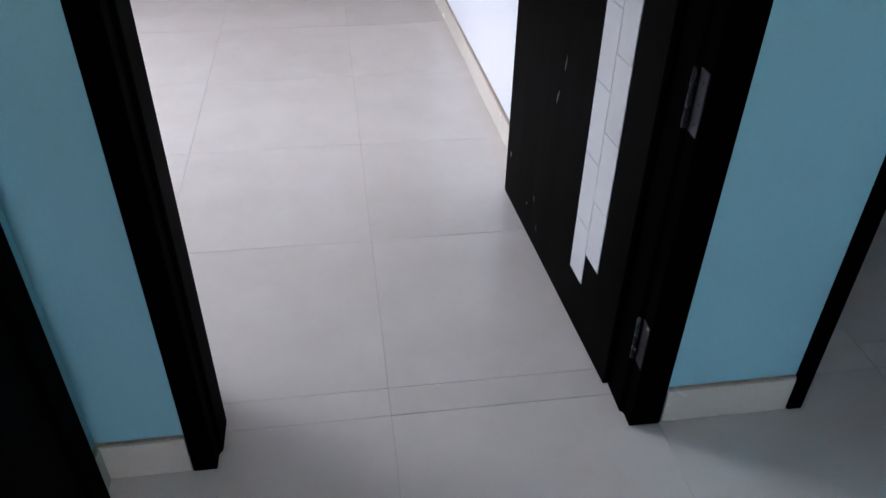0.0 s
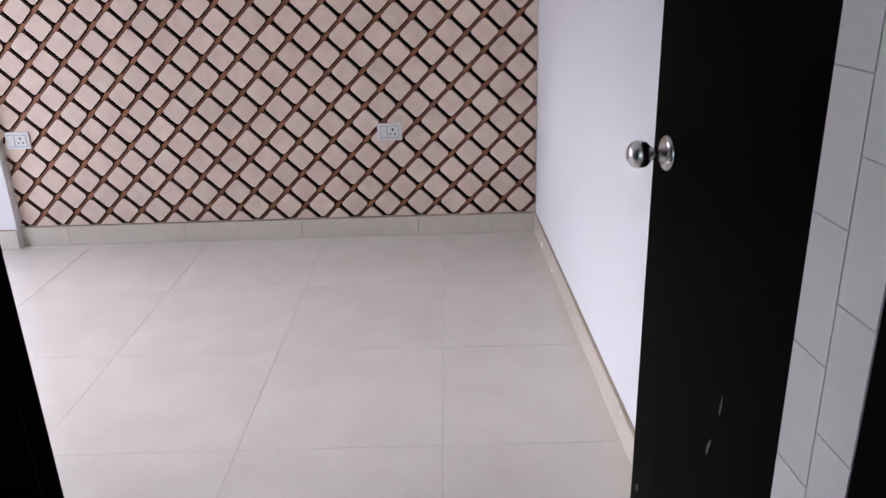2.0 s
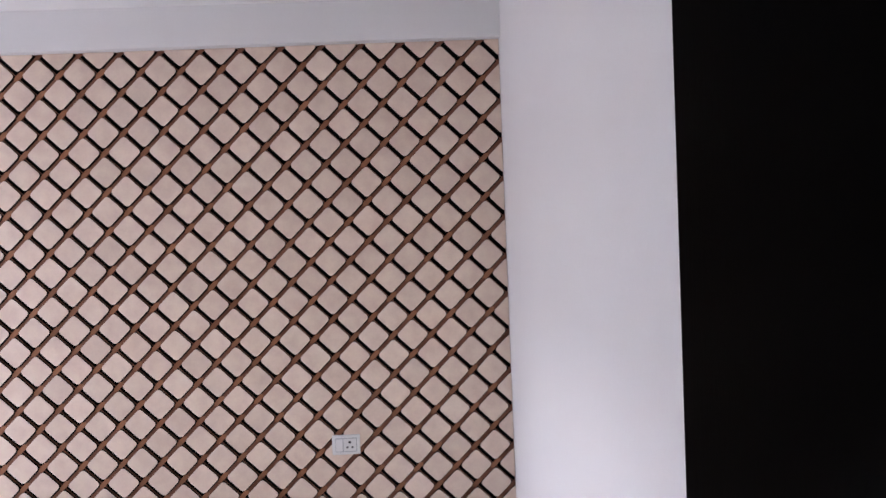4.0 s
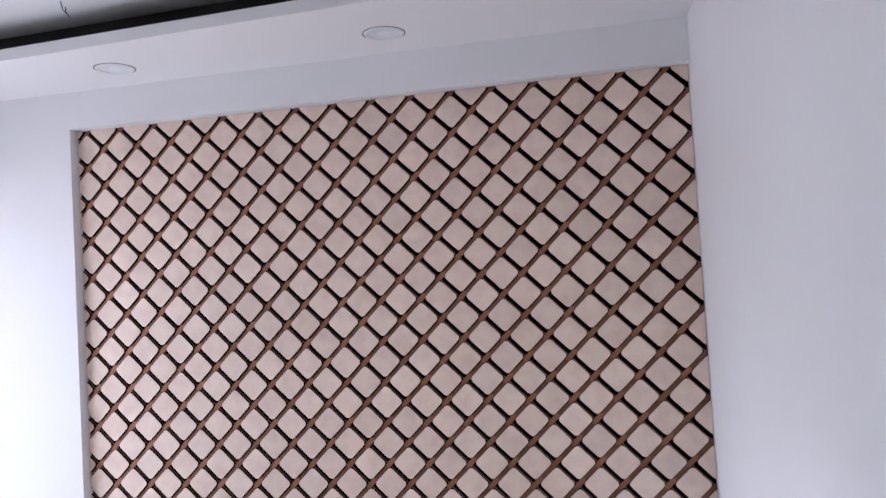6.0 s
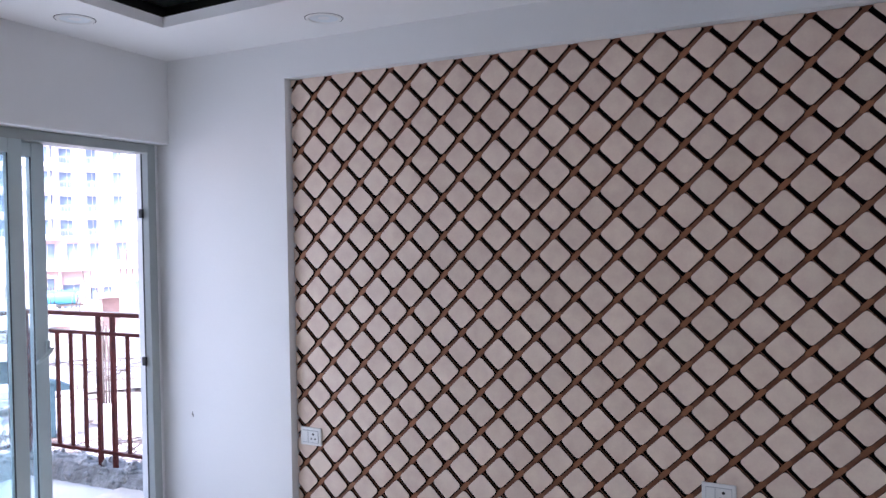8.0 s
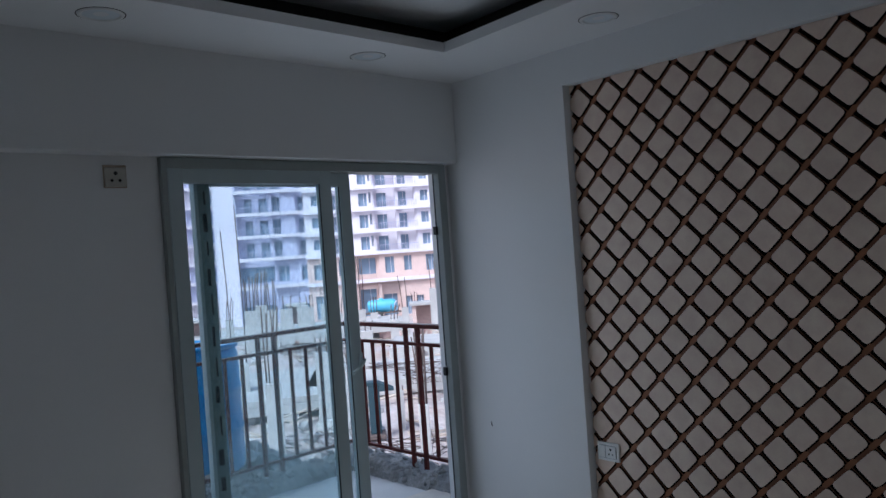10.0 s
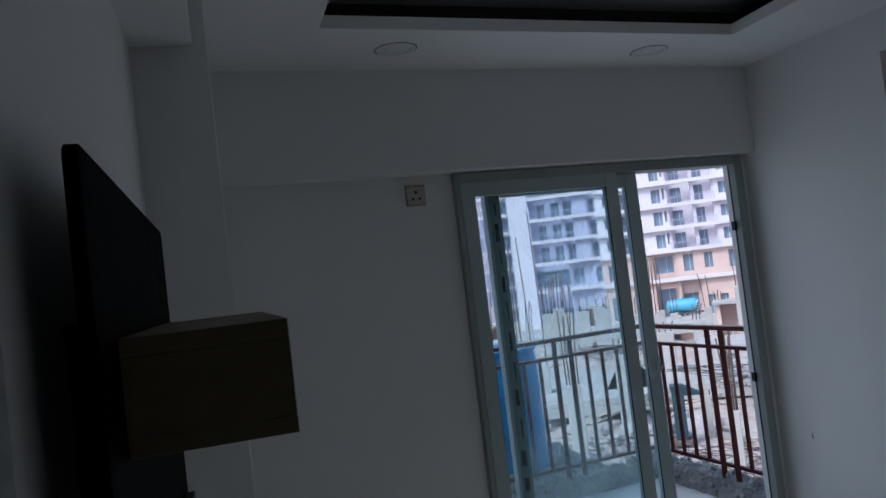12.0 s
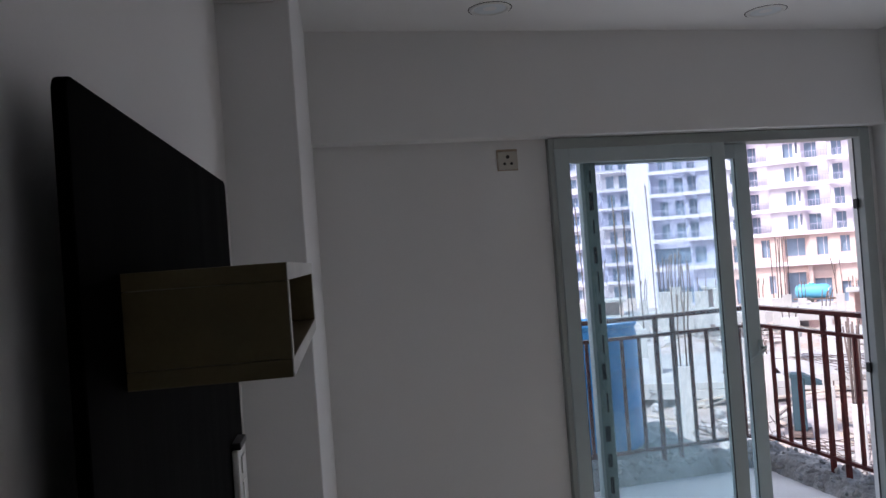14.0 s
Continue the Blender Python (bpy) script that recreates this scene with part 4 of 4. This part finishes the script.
def apartment_building(deg, d, base, storeys, label, depth=14):
    """storeys: (foot, head, bays, wall material); a bay: (from, to, set back, openings as (from, to, sill, head) above the foot, railing)."""
    b = thing("apartment_building", facing(deg, d, 0), label, "building", "apartment buildings")
    u0, u1 = storeys[0][2][0][0], storeys[0][2][-1][1]
    part("core", box_bm((u0 + 0.05, 2.6, base), (u1 - 0.05, depth, storeys[-1][1])), FACADE, b)
    part("roof", box_bm((u0 - 0.3, -0.3, storeys[-1][1] + 0.001), (u1 + 0.3, depth + 0.2, storeys[-1][1] + 0.5)), FACADE, b)
    for z0, z1, bays, mat in storeys:
        for ua, ub, back, openings, rail in bays:
            pieces = []
            left = ua
            for oa, ob_, sill, head in openings:
                if oa > left:
                    pieces.append(((left, back, z0), (oa, back + 0.4, z1)))
                if sill > 0:
                    pieces.append(((oa, back + 0.003, z0), (ob_, back + 0.397, z0 + sill)))
                pieces.append(((oa, back + 0.003, z0 + head), (ob_, back + 0.397, z1)))
                left = ob_
            if left < ub:
                pieces.append(((left, back, z0), (ub, back + 0.4, z1)))
            if back > 0.5:
                pieces.append(((ua + 0.01, 0.15, z0), (ua + 0.2, back - 0.001, z1 - 0.01)))
                pieces.append(((ub - 0.2, 0.15, z0), (ub - 0.01, back - 0.001, z1 - 0.01)))
            for p, q in pieces:
                part("wall", box_bm(p, q), mat, b)
            for oa, ob_, sill, head in openings:
                w = part("window", box_bm((oa, back + 0.401, z0 + sill), (ob_, back + 0.6, z0 + head)), PANE_DARK, b)
                part("frame", box_bm((oa + 0.62 * (ob_ - oa), back + 0.33, z0 + sill + 0.01), (oa + 0.62 * (ob_ - oa) + 0.06, back + 0.40, z0 + head - 0.01)), FACADE, w)
            if rail:
                bars = add_box(bmesh.new(), (ua, -0.42, z0 + 0.98), (ub, -0.36, z0 + 1.04))
                n = max(3, int((ub - ua) / 0.3))
                for k in range(n + 1):
                    x = ua + (ub - ua) * k / n
                    add_box(bars, (x - 0.02, -0.41, z0 + 0.251), (x + 0.02, -0.37, z0 + 0.98))
                tagged(part("balustrade", bars, FACADE_BLUE, b), kind="stuff")
        part("slab_edge", box_bm((u0 - 0.15, -0.5, z0 - 0.2), (u1 + 0.15, 0.149, z0 + 0.25)), FACADE, b)
    return b


H = 2.85
shop = [(-4.0, -1.2, 0, [(-3.2, -2.0, 0.6, 2.6)], False), (-1.2, 2.2, 0, [(0.0, 0.9, 0.9, 3.0)], False), (2.2, 5.2, 0.6, [(2.6, 4.8, 0.9, 3.0)], False), (5.2, 10.4, 0, [(6.0, 7.2, 0.9, 3.0), (8.5, 9.5, 1.1, 3.0)], False),
        (10.4, 22.0, 0, [(11.4, 12.6, 0.9, 3.0), (14.0, 15.4, 0.9, 3.0), (17.4, 19.0, 0.9, 3.0)], False)]
hall = [(-4.0, -1.2, 0, [(-3.2, -1.8, 0.6, 3.6)], False), (-1.2, 2.2, 0, [(0.6, 1.3, 1.6, 3.8)], False), (2.2, 5.2, 1.2, [(2.6, 4.7, 0.4, 4.0)], False), (5.2, 8.0, 0.8, [(5.6, 7.4, 0.4, 3.2)], False), (8.0, 22.0, 0, [(8.4, 9.3, 0.4, 2.8), (9.9, 10.8, 0.4, 2.8), (13.0, 16.0, 0.4, 3.4)], False)]
flat = [(-4.0, -1.2, 0, [(-3.0, -1.9, 0.9, 2.2)], False), (-1.2, 1.5, 1.6, [(-0.8, 0.1, 0.3, 2.25)], True), (1.5, 4.9, 0, [(3.1, 4.2, 0.5, 2.2), (4.45, 4.75, 0.9, 2.3)], False), (4.9, 8.1, 1.3, [(5.5, 6.8, 0.3, 2.2)], True), (8.1, 10.6, 0.7, [(8.3, 9.4, 0.3, 2.2)], True),
        (10.6, 14.0, 0, [(11.2, 12.2, 0.8, 2.2)], False), (14.0, 18.0, 1.4, [(15.0, 16.2, 0.3, 2.2)], True), (18.0, 22.0, 0, [(19.0, 20.2, 0.8, 2.2)], False)]
apartment_building(35.6, 100, -7.4, [(-7.4, -2.3, hall, BRICKWORK), (-2.3, 1.3, shop, BRICKWORK)] + [(1.3 + H * k, 1.3 + H * (k + 1), flat, FACADE) for k in range(7)],
                   "pale unfinished apartment block with brick lower floors")
open_floor = [(-0.4, 4.5, 1.2, [(-0.2, 4.3, 0.6, 2.7)], False), (4.5, 7.4, 0.4, [(4.8, 6.2, 0.6, 2.7)], False), (7.4, 9.6, 0, [(7.8, 9.0, 0.6, 2.6)], False)]
deep_floor = [(-0.4, 4.2, 1.8, [(0.9, 1.9, 0.25, 2.25), (2.8, 3.9, 0.25, 2.25)], True), (4.2, 5.7, 0.9, [(4.5, 5.5, 0.3, 2.3)], True), (5.7, 7.4, 0, [], False), (7.4, 9.6, 0.8, [(7.9, 8.9, 0.3, 2.2)], True)]
apartment_building(28.6, 104, -7.4, [(-7.4, -2.2, open_floor, FACADE_BLUE), (-2.2, 1.5, open_floor, FACADE_BLUE)] + [(1.5 + 2.98 * k, 1.5 + 2.98 * (k + 1), deep_floor, FACADE_BLUE) for k in range(7)],
                   "blue-grey apartment block under construction with deep balconies")
apartment_building(26.9, 105.5, -7.4, [(-7.4, 26.0, [(0, 2.7, 0, [], False)], FACADE)], "plain white stair tower", 10)
tower = [(0, 2.6, 0, [(1.0, 2.2, 0.4, 2.2)], False), (2.6, 6.2, 1.2, [(3.4, 4.6, 0.3, 2.3)], True), (6.2, 8.6, 0, [(7.0, 8.0, 0.8, 2.2)], False), (8.6, 12.0, 1.2, [(9.2, 10.4, 0.3, 2.3)], True), (12.0, 16.5, 0.4, [(12.6, 13.8, 0.3, 2.3), (14.6, 15.8, 0.3, 2.3)], False)]
apartment_building(19.5, 122, -7.4, [(-7.4 + 2.9 * k, -4.5 + 2.9 * k, tower, FACADE_BLUE if k % 3 else FACADE) for k in range(12)], "tall white and blue apartment block further off")


# ---- lattice panel on the far wall ----
lattice = thing("lattice_panel", Matrix(), "rose-beige wall panel cut into diamonds by dark grooves", "wall panel")
LX0, LX1, LZ0, LZ1 = NICHE_X + 0.001, -0.001, 0.1035, NICHE_TOP - 0.001
# black stands in for the shade deep in the grooves
part("backing", box_bm((LX0, 3.5155, LZ0), (LX1, 3.5285, LZ1)), SHADED_GROOVE, lattice, "groove back, painted black as shade")


def clipped(poly, x0, x1, z0, z1):
    for axis, edge, keep in ((0, x0, 1), (0, x1, -1), (1, z0, 1), (1, z1, -1)):
        out = []
        for i, p in enumerate(poly):
            q = poly[(i + 1) % len(poly)]
            ip, iq = keep * (p[axis] - edge) >= 0, keep * (q[axis] - edge) >= 0
            if ip:
                out.append(p)
            if ip != iq:
                s = (edge - p[axis]) / (q[axis] - p[axis])
                out.append(tuple(a + s * (b - a) for a, b in zip(p, q)))
        poly = out
        if len(poly) < 3:
            return []
    return poly


# brown strips painted as lit groove floor: the rising diagonals, from edge to edge
slope = PZ / P
for k in range(-2, 31):
    c = ROW0 - slope * (-0.5 * P) + k * PZ
    band = [(LX0 - 1, c + slope * (LX0 - 1) - 0.0148), (LX1 + 1, c + slope * (LX1 + 1) - 0.0148),
            (LX1 + 1, c + slope * (LX1 + 1) + 0.0075), (LX0 - 1, c + slope * (LX0 - 1) + 0.0075)]
    poly = clipped(band, LX0, LX1, LZ0, LZ1)
    if poly:
        part("lit_strip", prism_bm(poly, 3.5100, 3.5155, plane="xz"), LIT_GROOVE, lattice)


# thin brown edges, painted as lit groove floor along the falling grooves
for k in range(-2, 48):
    c = ROW0 - (16 + 0.5) * PZ + k * PZ
    edge = [(LX0 - 1, c - slope * (LX0 - 1) - 0.0148), (LX1 + 1, c - slope * (LX1 + 1) - 0.0148),
            (LX1 + 1, c - slope * (LX1 + 1) - 0.0090), (LX0 - 1, c - slope * (LX0 - 1) - 0.0090)]
    poly = clipped(edge, LX0, LX1, LZ0, LZ1)
    if poly:
        part("lit_strip_edge", prism_bm(poly, 3.5120, 3.5154, plane="xz"), LIT_GROOVE, lattice)


# a small brown patch, painted as lit, where two grooves cross, drawn out along the rising groove
square = mesh_of("groove_crossing", prism_bm([(0.020, 0.006), (0.022, 0.020), (0.006, 0.020), (-0.020, -0.006), (-0.022, -0.020), (-0.006, -0.020)], 0.0, 0.0012, plane="xz"), CROSSING)
far_squares = bmesh.new()
for row2 in range(1, 27):
    for col2 in range(0, 32):
        cx, cz = -(col2 / 2 + 0.5) * P, ROW0 + row2 / 2 * PZ
        if (row2 + col2) % 2 or not (LX0 + 0.02 < cx < LX1 - 0.02 and LZ0 + 0.02 < cz < LZ1 - 0.02):
            continue
        if cx > -2.0:
            ob = new("groove_crossing", square)
            ob.parent = lattice
            ob.matrix_basis = pose(cx, 3.5086, cz)
        else:
            far_squares.from_mesh(square)
            bmesh.ops.translate(far_squares, verts=far_squares.verts[-12:], vec=(cx, 3.5086, cz))
tagged(part("groove_crossing", far_squares, CROSSING, lattice), "small brown groove crossings, painted as lit", kind="stuff")


def diamond(cx, cz, gap=0.0098, r=0.017):
    """A diamond with rounded corners between the grooves."""
    hx, hz = P / 2, PZ / 2
    n = Vector((hz, hx)).normalized()
    k = 1 - gap * math.hypot(hx, hz) / (hx * hz)
    pts = []
    corners = [Vector((hx * k, 0)), Vector((0, hz * k)), Vector((-hx * k, 0)), Vector((0, -hz * k))]
    for i, c in enumerate(corners):
        a, b = (corners[i - 1] - c).normalized(), (corners[(i + 1) % 4] - c).normalized()
        p, q = c + a * r, c + b * r
        for s in (0, 0.25, 0.5, 0.75, 1):
            v = p * (1 - s) ** 2 + c * 2 * s * (1 - s) + q * s ** 2
            pts.append((cx + v.x, cz + v.y))
    return pts


def diamond_bm(outline):
    """A slightly proud board with an eased front edge; -y is its front."""
    bm = bmesh.new()
    cx, cz = sum(p[0] for p in outline) / len(outline), sum(p[1] for p in outline) / len(outline)
    back = [bm.verts.new((x, 0.0155, z)) for x, z in outline]
    mid = [bm.verts.new((x, 0.0012, z)) for x, z in outline]
    front = [bm.verts.new((x + (cx - x) * 0.022, 0.0, z + (cz - z) * 0.022)) for x, z in outline]
    for lo, hi in ((back, mid), (mid, front)):
        for i in range(len(outline)):
            j = (i + 1) % len(outline)
            bm.faces.new((lo[i], lo[j], hi[j], hi[i])).material_index = 1 if lo is back else 0
    bm.faces.new(front)
    bmesh.ops.recalc_face_normals(bm, faces=bm.faces)
    return bm


whole = mesh_of("diamond_board", diamond_bm(diamond(0, 0)), BOARD)
whole.materials.append(BOARD_EDGE)
rest = bmesh.new()
for row2 in range(0, 28):
    for col2 in range(-1, 33):
        if (row2 + col2) % 2 == 0:
            continue
        cx, cz = -(col2 / 2 + 0.5) * P, ROW0 + row2 / 2 * PZ
        shape = diamond(cx, cz)
        cut = clipped(shape, LX0 + 0.0005, LX1 - 0.0005, LZ0 + 0.0005, LZ1 - 0.0005)
        if len(cut) < 3:
            continue
        inside = all(LX0 + 0.001 < x < LX1 - 0.001 and LZ0 + 0.001 < z < LZ1 - 0.001 for x, z in shape)
        if inside and cx > -2.0:
            ob = new("diamond_board", whole)
            ob.parent = lattice
            ob.matrix_basis = pose(cx, Y_TILE, cz)
        else:
            piece = diamond_bm(cut)
            piece.transform(Matrix.Translation((0, Y_TILE, 0)))
            tmp = bpy.data.meshes.new("piece")
            piece.to_mesh(tmp)
            piece.free()
            rest.from_mesh(tmp)
            bpy.data.meshes.remove(tmp)
cut_boards = tagged(part("cut_board", rest, BOARD, lattice), "cut diamond boards round the edge", kind="stuff")
cut_boards.data.materials.append(BOARD_EDGE)

# ---- floor tiles ----
XS = [-4.096 + 0.603 * k for k in range(0, 13)]
YS_ROOM = [0.448, 1.053, 1.653, 2.256, 2.859, 3.462, 3.512]
YS_HALL = [0.363 - 0.603 * k for k in range(8, -1, -1)]
for ys in (YS_ROOM, YS_HALL, [0.363, 0.448]):
    for y0, y1 in zip(ys, ys[1:]):
        for x0, x1 in zip(XS, XS[1:]):
            part("tile", box_bm((x0 + 0.0007, y0 + 0.0007, -0.012), (x1 - 0.0007, y1 - 0.0007, 0.0), 0.0006), TILE_FLOOR, floor)
